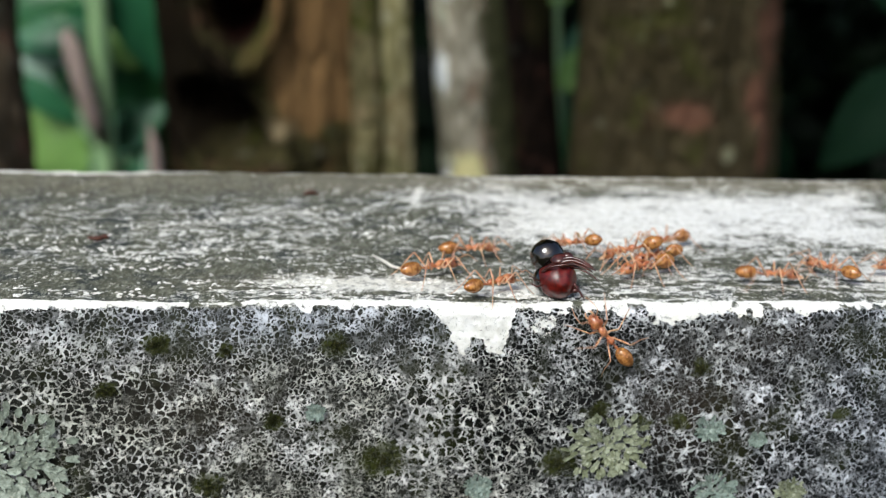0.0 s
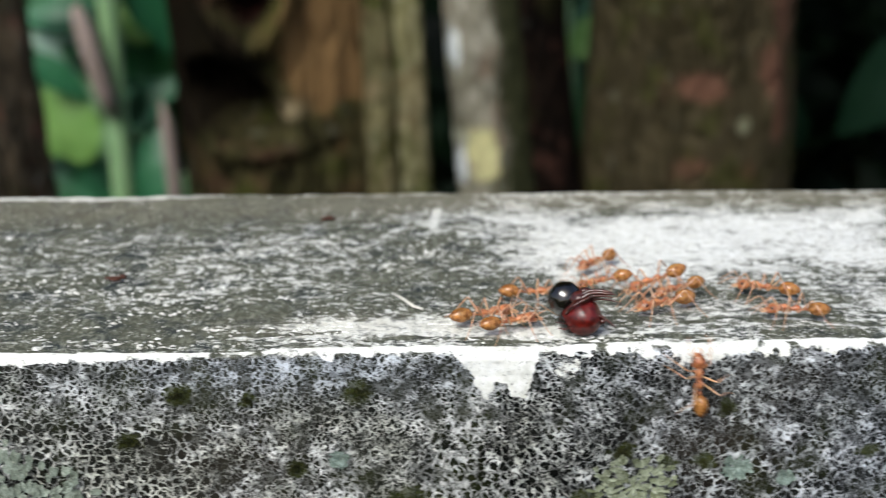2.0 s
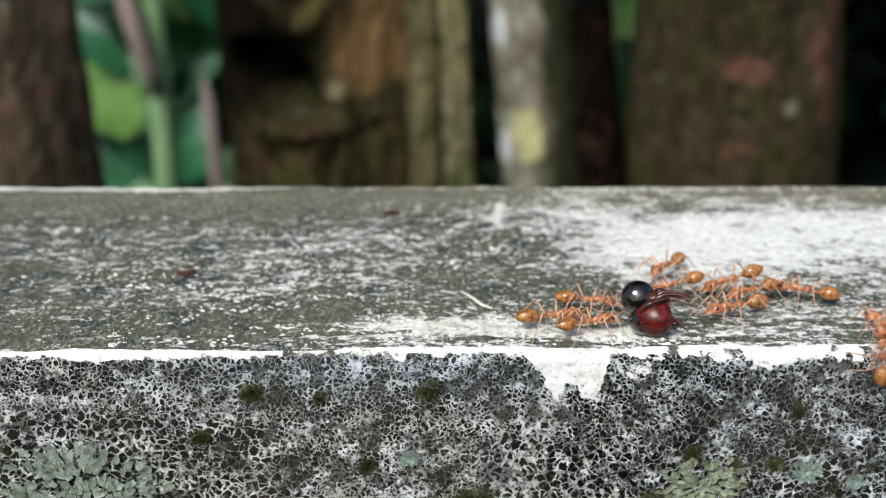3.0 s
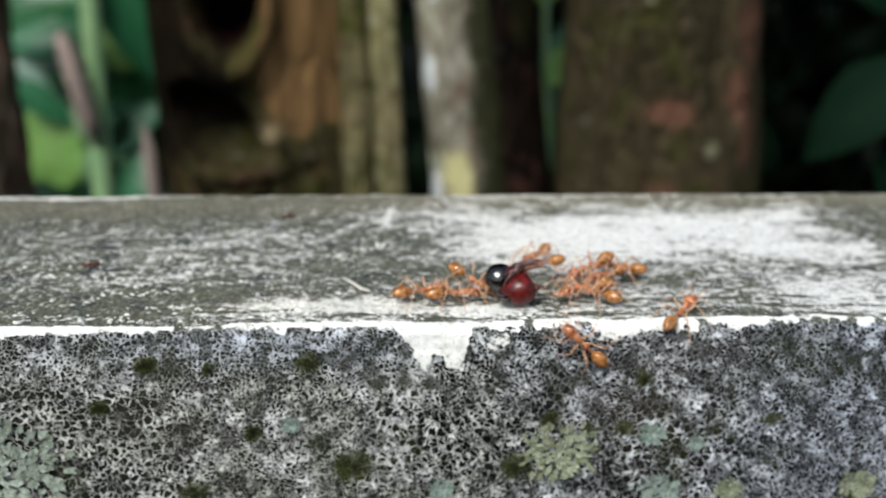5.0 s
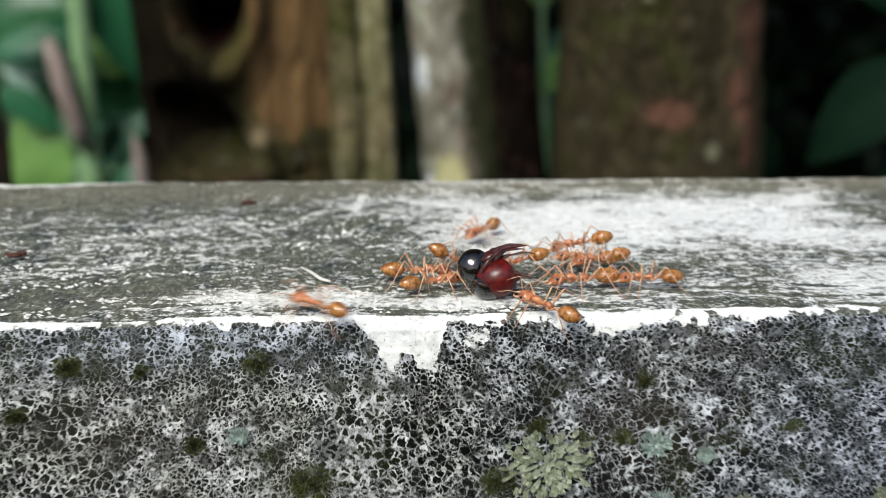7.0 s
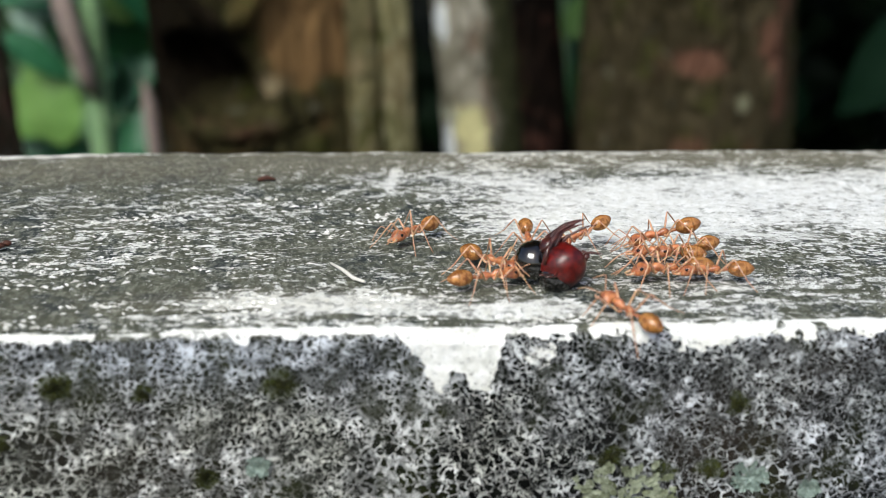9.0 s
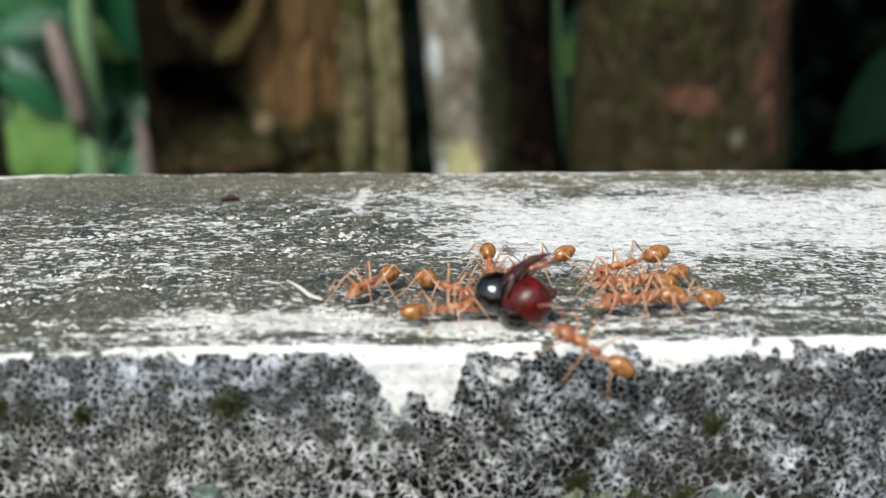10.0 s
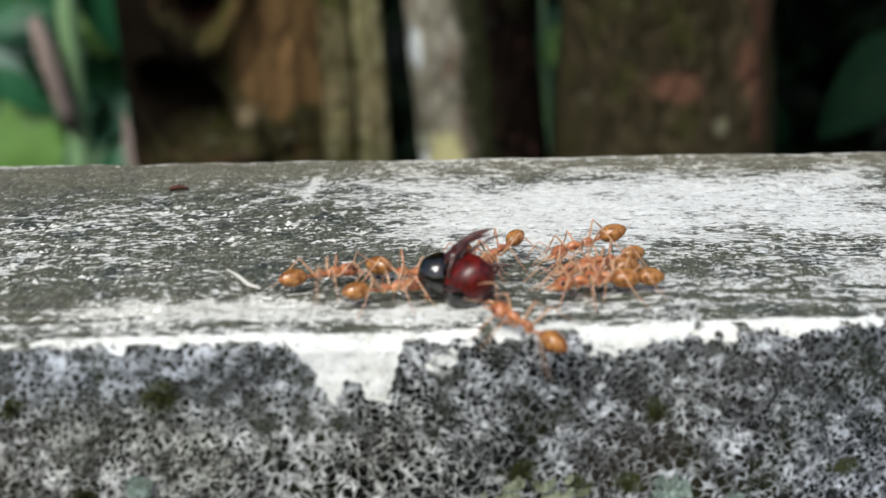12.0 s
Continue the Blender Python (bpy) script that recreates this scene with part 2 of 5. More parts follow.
def grid_mesh(name, verts, rows, cols, material, fields=None, closed=False):
    """A sheet of rows x cols vertices (closed: the columns run round)."""
    r, c = np.meshgrid(np.arange(rows - 1), np.arange(cols if closed else cols - 1), indexing="ij")
    d = (c + 1) % cols
    quads = np.stack([r * cols + c, r * cols + d, (r + 1) * cols + d, (r + 1) * cols + c], -1).reshape(-1, 4)
    me = bpy.data.meshes.new(name)
    me.from_pydata(verts.reshape(-1, 3).tolist(), [], quads.tolist())
    me.materials.append(material)
    me.shade_smooth()
    for k, v in (fields or {}).items():
        me.attributes.new(k, "FLOAT", "POINT").data.foreach_set("value", v.astype(np.float32).ravel())
    return new(name, me)


def ramp(v, lo, hi):
    s = np.clip((v - lo) / (hi - lo), 0, 1)
    return s * s * (3 - 2 * s)


def blot(x, y, cx, cy, rx, ry):
    return np.exp(-(((x - cx) / rx) ** 2 + ((y - cy) / ry) ** 2))


# ---- the ledge: a low cement wall, 58 mm thick, its top at z = 0 ----
def spread(lo, hi, step, out_lo, out_hi):
    """Stations close together from lo to hi and wider and wider out to the ends."""
    mid = list(np.arange(lo, hi, step))
    a, s = [lo], step
    while a[-1] > out_lo:
        s *= 1.35
        a.append(max(out_lo, a[-1] - s))
    b, s = [mid[-1]], step
    while b[-1] < out_hi:
        s *= 1.35
        b.append(min(out_hi, b[-1] + s))
    return np.array(a[:0:-1] + mid + b[1:])


MOSS = [(-31.8, -4.4, 2.0), (-14.1, -4.5, 2.2), (-9.3, -17.0, 4.2), (8.9, -17.5, 2.8), (-25, -5.2, 1.2), (23, -7, 1.8), (12.5, -11.5, 2.0),
        (-20.5, -12.5, 1.6), (-37, -9.5, 1.8), (21, -13, 1.6), (-27, -20, 2.6), (48, -24, 4), (17, -13, 2.0), (38, -12, 1.6)]


def build_ledge():
    depth, r = 58.0, 1.6
    xs = spread(-74.0, 92.0, 0.23, -1600.0, 1600.0)
    line = [(0.0, z, 0) for z in spread(-32.0, -r, 0.23, -600.0, -r - 0.05)[:-1]]
    line += [(r - r * math.cos(a), -r + r * math.sin(a), 1) for a in np.linspace(0, math.pi / 2, 12)]
    line += [(y, 0.0, 2) for y in np.arange(r + 0.3, depth - 1.2, 0.4)]
    line += [(depth - 1.0 + 1.0 * math.sin(a), -1.0 + 1.0 * math.cos(a), 2) for a in np.linspace(0, math.pi / 2, 6)]
    line += [(depth, z, 3) for z in (-3.0, -8.0, -20.0, -60.0, -200.0, -600.0)]
    prof = np.array(line)
    ys, zs = prof[:, 0], prof[:, 1]
    run = np.concatenate([[0], np.cumsum(np.hypot(np.diff(ys), np.diff(zs)))])
    ny = np.gradient(zs, run)
    nz = -np.gradient(ys, run)
    ln = np.hypot(ny, nz)
    ny, nz = -ny / ln, -nz / ln
    X, S = np.meshgrid(xs, run)
    Y, Z = np.repeat(ys[:, None], len(xs), 1), np.repeat(zs[:, None], len(xs), 1)
    edge = np.exp(-((Y + np.abs(Z)) / 3.0) ** 2)
    front = ramp(-Z, 0.15, 0.8) * (Y < 5)
    push = 0.22 * rough2(X, S, 6.0, 5, 3) + 0.30 * rough2(X, S, 28.0, 2, 9)
    push += front * (0.20 * rough2(X, S, 1.0, 3, 21, 0.6))
    push += edge * (0.45 * rough2(X, S * 0.4, 5.0, 4, 5) - 0.15)
    push += (1 - front) * 0.05 * rough2(X, S, 1.4, 3, 31, 0.6)
    push *= np.clip((1200 - np.abs(X)) / 300, 0, 1) * (Y < depth - 0.01)
    V = np.stack([X, Y + ny[:, None] * push, Z + nz[:, None] * push], -1)
    # white lime: the worn rim, the tongue that runs down the face, the blotch on the top
    wob = rough2(X, S, 3.0, 4, 41)
    rag = rough2(X, S, 1.3, 4, 43, 0.65)
    rim_low = 0.35 + 0.35 * (1 - ramp(X, -34, -18)) + 0.5 * ramp(X, 8, 14) + 0.5 * blot(X, 0 * X, 24, 0, 3, 1) - 0.30 * ramp(X, 17, 27) + 0.55 * wob
    rim_low += (1.7 * rough2(X, 1.2 * S, 2.0, 4, 75, 0.65) - 0.1) * ramp(X, 4, 9)
    rim_low += 2.2 * ramp(wob, 0.25, 0.7) * blot(X, 0 * X, 0, 0, 30, 1)
    XR, ZR = X + 0.9 * rag, Z + 0.7 * rough2(X, S, 1.3, 4, 45, 0.65)
    t1 = ramp(XR, -5.6 - 0.62 * ZR, -4.7 - 0.62 * ZR) * (1 - ramp(XR, 3.9 + 0.30 * ZR, 4.7 + 0.30 * ZR))
    t1 *= 1 - ramp(-ZR, 5.2 + 0.5 * wob, 6.2 + 0.5 * wob)
    notch = blot(XR, ZR, -0.05, -5.1, 0.95, 1.25)
    tongue = np.clip(t1 - 6.0 * np.clip(notch - 0.32, 0, 1), 0, 1)
    fine = rough2(X, S, 0.9, 3, 49, 0.7)
    lime_f = np.maximum((0.84 + 0.10 * rag + 0.14 * fine) * (1 - ramp(-Z + 0.8 * rag, rim_low - 0.5, rim_low + 1.1)), (0.85 + 0.14 * fine + 0.06 * rag) * tongue)
    lime_f = np.maximum(lime_f, (0.60 + 0.12 * rag) * blot(X, Z, 7.0, -2.6, 3.4, 2.4) + 0.45 * blot(X, Z, 21, -6, 3.5, 2.5) + 0.4 * blot(X, Z, -7, -3.2, 1.5, 1))
    lime_f = np.maximum(lime_f, 0.52 * blot(X, Z, -30, -18, 3.0, 2.0))
    lime_f = np.maximum(lime_f, 0.42 * ramp(rough2(X, S, 5.0, 5, 69, 0.65), 0.15, 0.6))
    rim_top = 0.3 + 0.5 * (1 - ramp(X, -12, 2)) + 0.9 * wob + 1.4 * rough2(X, 0 * X, 7.0, 4, 71) + 0.9 * ramp(X, 8, 16)
    lime_t = (0.72 + 0.30 * rough2(X * 0.30, Y, 1.0, 4, 47)) * (1 - ramp(Y, rim_top - 0.6, rim_top + 2.2))
    band = blot(X, Y, -14, 7.0 + 0.05 * X, 15, 2.6) * 0.17 + blot(X, Y, 3, 4.5, 9, 2.0) * 0.13
    left = 0.515 + 0.07 * rough2(X, Y, 11.0, 3, 51) - 0.08 * ramp(Y + 5 * wob + 4 * rag, 36, 50) * (1 - ramp(X + 4 * rag, -4, 6))
    left += 0.085 * rough2(X * 0.55, Y, 3.6, 4, 55, 0.65) - 0.05 * blot(X, Y, -3, 32, 8, 6) + 0.055 * blot(X + 3 * rag, Y + 3 * wob, -3, 46, 14, 8)
    left += 0.05 * blot(X, Y, -33, 29, 8, 3) + 0.02 * blot(X, Y, -15, 27, 7, 3) + 0.05 * blot(X, Y, -36, 16, 9, 3)
    u, v = X + 7 * wob + 4 * rag, Y + 3 * wob
    stain = 0.06 * ramp(u, -8, 4) * ramp(v, 16, 26) * (1 - ramp(v, 46, 52))
    stain += 0.095 * ramp(u, 2, 22) * (1 - ramp(u, 46, 63)) * ramp(v - 0.1 * (40 - X), 10, 22) * (1 - ramp(v, 41, 47))
    stain += (0.09 * rough2(X * 0.6, Y, 7.0, 3, 83, 0.7) + 0.10 * rough2(X * 0.6, Y, 2.2, 4, 85, 0.7)) * ramp(u, 0, 14) * ramp(v, 14, 24)
    core = -0.03 * ramp(rough2(X * 0.3, Y, 4.0, 4, 57, 0.6), 0.0, 0.5) * ramp(X, -2, 12) + 0.035 * blot(X, Y, 20, 36, 9, 7) + 0.03 * blot(X, Y, 40, 33, 18, 6) + 0.02 * blot(X, Y, 14, 42, 9, 5)
    seam = 0.15 * blot(X - (-4.4 + 0.10 * (Y - 46)), Y, 0, 46, 0.55, 6) + 0.30 * ramp(Y + wob, 54.8, 56.6) * (1 - 0.7 * ramp(X + 8 * wob, -48, -28))
    right_gap = 0.085 * ramp(X, 12, 20) * blot(0 * Y, Y, 0, 7, 1, 6) - 0.05 * (1 - ramp(X, -26, -16)) * blot(0 * Y, Y, 0, 8, 1, 7)
    lime_t = np.maximum(lime_t, np.clip(left + band + stain + core + seam + right_gap, 0, 0.97))
    lime_t = lime_t * (1 - 0.18 * ramp(X, 55, 66) * ramp(Y, 14, 20))
    scratch = ramp(rough2(X * 0.09, Y + 0.02 * X, 0.75, 3, 73), 0.15, 0.5) * (Y < 9)
    lime_t = lime_t - 0.22 * scratch
    lime = np.where((Z < -0.05) & (Y < 5), lime_f, lime_t)
    moss = sum(1.0 * blot(X + 0.9 * rag, Z + 0.9 * wob, a, b, c * 0.85, c * 0.7) for a, b, c in MOSS) * front
    warm = front * (0.9 * blot(X, Z, 22, -11, 7, 6) + 0.6 * blot(X, Z, -27, -12, 9, 6) + 0.5 * blot(X, Z, 30, -3, 6, 3))
    warm += (1 - front) * (0.8 * ramp(Y, 44, 54) * ramp(X, -30, 10) + 0.55 * blot(X, Y, -14, 7, 14, 3) + 0.45 * ramp(Y, 40, 50) * (1 - ramp(X, -20, 0)))
    soot = 0.35 * ramp(X, 4, 12) * front + 0.8 * blot(X, Z, 19, -5, 7, 3.5) + 0.7 * blot(X, Z, 34, -3, 6, 2.5) + 1.3 * blot(X, Z, -8, -4, 4, 2.5) + 0.6 * blot(X, Z, -31, -5, 7, 3)
    soot += 0.7 * blot(X, Z, 48, -4, 5, 4) + 0.6 * blot(X, Z, -22, -13, 6, 3) + 0.8 * blot(X, Z, 1, -7.5, 3, 1.5)
    blue = (0.35 * ramp(X, 2, 14) + 0.5 * ramp(X, 26, 48)) * front + 0.95 * blot(X, Z, -20, -2.4, 22, 3.0) * front + (1 - front) * 0.3 * ramp(X, 5, 40) * (1 - ramp(Y, 36, 50))
    dull = np.clip((1 - ramp(X + 5 * wob, -12, 0)) * 0.30 + 0.35 * blot(X, Z, -22, -3, 18, 3), 0, 1) * front
    coarse = 0.75 * (1 - ramp(X + 6 * wob, -34, -22)) * ramp(-Z, 4, 9) + 0.55 * blot(X, Z, -2, -14, 13, 7) + 0.5 * blot(X, Z, 30, -17, 12, 6) + 0.25 + 0.25 * ramp(X, 2, 10) * (1 - ramp(X, 28, 40)) - 0.7 * blot(X, Z, -20, -2, 30, 4)
    ob = grid_mesh("wall_low", V[:, ::-1].copy() * MM, len(run), len(xs), CONCRETE,
                   {"face": front[:, ::-1], "lime": lime[:, ::-1], "moss": moss[:, ::-1], "soot": soot[:, ::-1], "coarse": coarse[:, ::-1], "dull": dull[:, ::-1], "warm": np.clip(warm, 0, 1)[:, ::-1], "blue": np.clip(blue, 0, 1)[:, ::-1]})
    tagged(ob, "low weathered cement wall crusted with black and white lichen", "wall", kind="structure")


build_ledge()

# ---- ground and distance ----
def soil_material():
    n = Nodes("soil", 0.95, 0.1)
    n.put("Base Color", n.mix(n.noise(9, 6), (0.018, 0.022, 0.008), (0.06, 0.065, 0.022)))
    n.put("Normal", n.bump(n.noise(60, 5), 0.02, 0.8))
    return n.mat


def build_ground():
    a = np.array([-900, -200, -60, -20, -8, -4, -2.5, -1.5, -0.8, 0, 0.8, 1.5, 2.5, 4, 8, 20, 60, 200, 900.0])
    X, Y = np.meshgrid(a, a)
    Z = -0.6 + 0.02 * rough2(X, Y, 1.7, 3, 4)
    ob = grid_mesh("ground", np.stack([X, Y, Z], -1), len(a), len(a), soil_material())
    tagged(ob, "dark garden soil with low weeds", "ground", kind="structure")


build_ground()


# ---- trunks behind the wall ----
def empty(name, at):
    ob = new(name)
    ob.location = at
    return ob


def leaf_cloud(rng, c, shortest, longest):
    """Small folded leaves at the places c: vertices and triangles."""
    count = len(c)
    d = rng.normal(size=(count, 3)) + (0, -0.2, -0.5)
    d /= np.linalg.norm(d, axis=1, keepdims=True)
    s = np.cross(d, rng.normal(size=(count, 3)) + (0, -1.2, 0.8))
    s /= np.linalg.norm(s, axis=1, keepdims=True)
    ln = rng.uniform(shortest, longest, (count, 1))
    w = ln * rng.uniform(0.28, 0.42, (count, 1))
    up = np.cross(s, d)
    v = np.stack([c, c + d * ln * 0.45 + s * w - up * w * 0.2, c + d * ln - up * ln * 0.2, c + d * ln * 0.45 - s * w - up * w * 0.2, c + d * ln * 0.5], 1)
    i = np.arange(count)[:, None] * 5
    f = np.concatenate([i + (0, 1, 4), i + (1, 2, 4), i + (2, 3, 4), i + (3, 0, 4)])
    return v.reshape(-1, 3), f


def island_leaf(name, dark, pale, spec=0.4):
    n = Nodes(name, 0.5, spec)
    n.put("Base Color", n.mix(n.node("ShaderNodeNewGeometry").outputs["Random Per Island"], dark, pale))
    return n.mat


CROWN_LEAF = island_leaf("crown_leaf", (0.02, 0.05, 0.015), (0.07, 0.13, 0.035))


def trunk(name, material, foot, head, r0, r1, seed, lumps=0.12, shape=None, fields=None, n_round=64, step=0.004, top=0.75, crown=1.0):
    """A tapered trunk from the ground up, uneven and fluted; the line runs through foot and head (x, y at z = -0.11 and 0)."""
    zs = np.concatenate([np.arange(-0.6, -0.22, 0.03), np.arange(-0.22, 0.10, step), np.arange(0.10, top, 0.03)])
    th = np.linspace(0, 2 * math.pi, n_round, endpoint=False)
    TH, Z = np.meshgrid(th, zs)
    f = (Z + 0.11) / 0.11
    cx, cy = foot[0] + (head[0] - foot[0]) * f, foot[1] + (head[1] - foot[1]) * f
    R = np.maximum(r0 + (r1 - r0) * f * 0.4, 0.4 * r1) * (1 + 0.25 * ramp(-Z, 0.35, 0.6))
    u, v = np.cos(TH), np.sin(TH)
    fl = rough2(u * 3 + 7, v * 3 + Z * 6, 1.0, 4, seed) + 0.5 * rough2(u * 9 + 3, v * 9 + Z * 30, 1.0, 3, seed + 7)
    R = R * (1 + lumps * fl)
    X, Y = cx + R * u, cy + R * v
    if shape:
        X, Y, Z = shape(X, Y, Z, u, v)
    tree = empty(name, (foot[0], foot[1], -0.6))
    ob = grid_mesh("trunk", np.stack([X, Y, Z], -1), len(zs), n_round, material, fields(X, Y, Z) if fields else None, closed=True)
    ob.parent, ob.location = tree, -tree.location
    rng = random.Random(seed)
    tip = Vector((foot[0] + (head[0] - foot[0]) * (top + 0.11) / 0.11, foot[1], top - 0.04)) - tree.location
    # limbs and crown are out of view, added to shade what stands below
    for k in range(3):
        bm = bmesh.new()
        a = k * 2.1 + seed
        out = Vector((math.cos(a), math.sin(a), rng.uniform(0.5, 1.0)))
        tube(bm, [tip, tip + out * 0.12 * crown, tip + out * 0.35 * crown + Vector((0, 0, 0.05))], [0.34 * r1, 0.26 * r1, 0.08 * r1], 8)
        part("limb", bm, material, tree)
    count = int(900 * crown)
    g = np.random.default_rng(seed)
    c = g.normal(size=(count, 3))
    c = c / np.linalg.norm(c, axis=1, keepdims=True) * (0.25 + 0.75 * g.random((count, 1)) ** 0.5) * (0.55 * crown, 0.50 * crown, 0.30 * crown) + np.array(tip) + (0, 0.32 * crown, 0.30 * crown)
    v, f = leaf_cloud(g, c, 0.07, 0.16)
    me = bpy.data.meshes.new("crown")
    me.from_pydata(v.tolist(), [], f.tolist())
    me.materials.append(CROWN_LEAF)
    new("crown", me).parent = tree
    return tree


def hollow(X, Y, Z, u, v):
    """The knot hole with its swollen rim, and the sunken wood under it."""
    near = v < 0.25
    d = ((X + 0.074) / 0.0165) ** 2 + ((Z + 0.006) / 0.030) ** 2
    Y = Y + near * 0.075 * (1 - ramp(d, 0.45, 1.15))
    Y = Y - near * 0.013 * np.exp(-((np.sqrt(d) - 1.35) / 0.32) ** 2)
    e = ((X + 0.083) / 0.024) ** 2 + ((Z + 0.076 + 0.3 * (X + 0.083)) / 0.019) ** 2
    Y = Y + near * 0.042 * (1 - ramp(e, 0.1, 1.5))
    ridge = np.exp(-((Z + 0.098 - 0.15 * (X + 0.07)) / 0.006) ** 2) * np.exp(-((X + 0.07) / 0.03) ** 2)
    return X, Y - near * 0.008 * ridge, Z


def hollow_wood(X, Y, Z):
    wob = rough2(X, Z, 0.02, 4, 77)
    w = ramp(X, -0.068 + 0.010 * wob, -0.052 + 0.010 * wob) * (1 - ramp(X, -0.006 + 0.006 * wob, 0.004 + 0.006 * wob))
    w *= ramp(Z, -0.090 + 0.03 * wob, -0.070 + 0.03 * wob)
    # dark rotten wood and the shade of the hollows, both set as colour fields
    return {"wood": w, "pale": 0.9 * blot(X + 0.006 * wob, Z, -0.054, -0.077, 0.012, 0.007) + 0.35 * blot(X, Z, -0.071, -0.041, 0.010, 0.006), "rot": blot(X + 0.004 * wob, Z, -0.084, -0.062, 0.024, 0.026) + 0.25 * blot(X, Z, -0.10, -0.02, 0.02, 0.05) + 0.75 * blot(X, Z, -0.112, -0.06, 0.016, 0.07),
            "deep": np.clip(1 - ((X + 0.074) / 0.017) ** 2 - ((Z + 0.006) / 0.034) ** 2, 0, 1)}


def grey_crust(X, Y, Z):
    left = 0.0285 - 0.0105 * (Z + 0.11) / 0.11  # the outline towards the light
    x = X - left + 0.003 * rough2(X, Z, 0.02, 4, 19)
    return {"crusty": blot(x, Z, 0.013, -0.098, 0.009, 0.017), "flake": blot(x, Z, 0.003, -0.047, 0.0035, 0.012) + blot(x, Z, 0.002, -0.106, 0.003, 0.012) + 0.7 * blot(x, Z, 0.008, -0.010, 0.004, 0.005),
            # dark moss and the trunk's shaded right side, both put into this field
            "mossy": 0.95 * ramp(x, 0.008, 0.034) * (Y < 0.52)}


def pink_patches(X, Y, Z):
    x = X - 0.150
    rust = blot(x, Z, -0.006, -0.064, 0.014, 0.008) + blot(x, Z, 0.029, -0.057, 0.009, 0.011) + blot(x, Z, 0.036, -0.080, 0.006, 0.014)
    rust += blot(x, Z, 0.036, -0.022, 0.009, 0.024) + 0.8 * blot(x, Z, -0.010, -0.103, 0.011, 0.006) + 0.7 * blot(x, Z, 0.020, -0.104, 0.006, 0.006) + 0.7 * blot(x, Z, -0.02, 0.03, 0.02, 0.02)
    return {"rusty": rust, "spot": blot(x, Z, 0.016, -0.083, 0.006, 0.006) + 0.7 * blot(x, Z, -0.018, -0.008, 0.005, 0.008)}


def trees():
    brown = bark_material("bark_brown", (0.024, 0.0195, 0.009), (0.054, 0.0435, 0.023), (0.085, 0.069, 0.040), 0.0, 0.55, 0.15, 1.7)
    col = brown.out.inputs["Base Color"].links[0].from_socket
    pink = brown.math("ADD", brown.math("MULTIPLY", brown.field("rusty"), 0.75), brown.math("MULTIPLY", brown.noise(70, 7, 0.78), 1.7))
    col = brown.mix(brown.step(pink, 1.05, 1.45, 0.0, 0.75), col, (0.165, 0.078, 0.052))
    spot = brown.math("ADD", brown.field("spot"), brown.math("MULTIPLY", brown.noise(170, 6, 0.75), 1.0))
    brown.put("Base Color", brown.mix(brown.step(spot, 0.95, 1.4, 0.0, 0.8), col, (0.30, 0.30, 0.19)))
    brown = brown.mat
    rusty = bark_material("bark_rusty", (0.050, 0.037, 0.023), (0.125, 0.094, 0.058), (0.21, 0.165, 0.11), 0.42, 0.45, 0.35, 1.5).mat
    grey = bark_material("bark_grey", (0.10, 0.092, 0.066), (0.24, 0.22, 0.165), (0.40, 0.38, 0.31), 0.22, 0.40, 0.9, 1.3, 0.5)
    col = grey.out.inputs["Base Color"].links[0].from_socket
    col = grey.mix(grey.step(grey.math("ADD", grey.field("crusty"), grey.noise(140, 4)), 0.85, 1.15), col, (0.46, 0.43, 0.22))
    grey.put("Base Color", grey.mix(grey.step(grey.math("ADD", grey.field("flake"), grey.noise(160, 4)), 0.9, 1.2), col, (0.62, 0.66, 0.66)))
    col = grey.out.inputs["Base Color"].links[0].from_socket
    # moss film that also puts the right side's shade into the bark colour
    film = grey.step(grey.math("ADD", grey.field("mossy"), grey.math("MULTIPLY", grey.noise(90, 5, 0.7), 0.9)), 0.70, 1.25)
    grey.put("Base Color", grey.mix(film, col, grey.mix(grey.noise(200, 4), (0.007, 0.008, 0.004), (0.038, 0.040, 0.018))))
    grey = grey.mat
    # deep shade beside the grey trunk is put into this near-black bark
    dark = bark_material("bark_shaded", (0.0012, 0.0008, 0.0006), (0.005, 0.0032, 0.0022), (0.016, 0.009, 0.006), 0.16, 0.15, 0.03).mat
    stem = bark_material("bark_stem", (0.070, 0.064, 0.028), (0.18, 0.165, 0.080), (0.32, 0.30, 0.18), 0.1, 0.85, 0.4, 1.6, 0.4).mat
    olive = bark_material("bark_olive", (0.045, 0.040, 0.017), (0.125, 0.110, 0.050), (0.25, 0.225, 0.13), 0.15, 0.9, 0.3, 1.8, 0.6).mat
    n = bark_material("bark_hollow", (0.004, 0.0035, 0.002), (0.034, 0.029, 0.012), (0.086, 0.078, 0.032), 0.12, 0.8, 0.12)
    grain = n.noise(60, 6, 0.7, at=n.stretched(1, 1, 0.15))
    bare = n.mix(grain, (0.056, 0.032, 0.014), (0.31, 0.185, 0.078))
    col = n.out.inputs["Base Color"].links[0].from_socket
    torn = n.math("MULTIPLY", n.field("wood"), n.step(n.noise(45, 5, 0.65, at=n.stretched(1, 1, 0.3)), 0.32, 0.50, 0.30, 1.0))
    col = n.mix(torn, col, bare)
    col = n.mix(n.step(n.math("ADD", n.math("MULTIPLY", n.field("pale"), 0.8), n.math("MULTIPLY", n.noise(120, 6, 0.75, at=n.stretched(1, 1, 0.4)), 1.2)), 0.85, 1.45, 0.0, 0.8), col, (0.36, 0.285, 0.17))
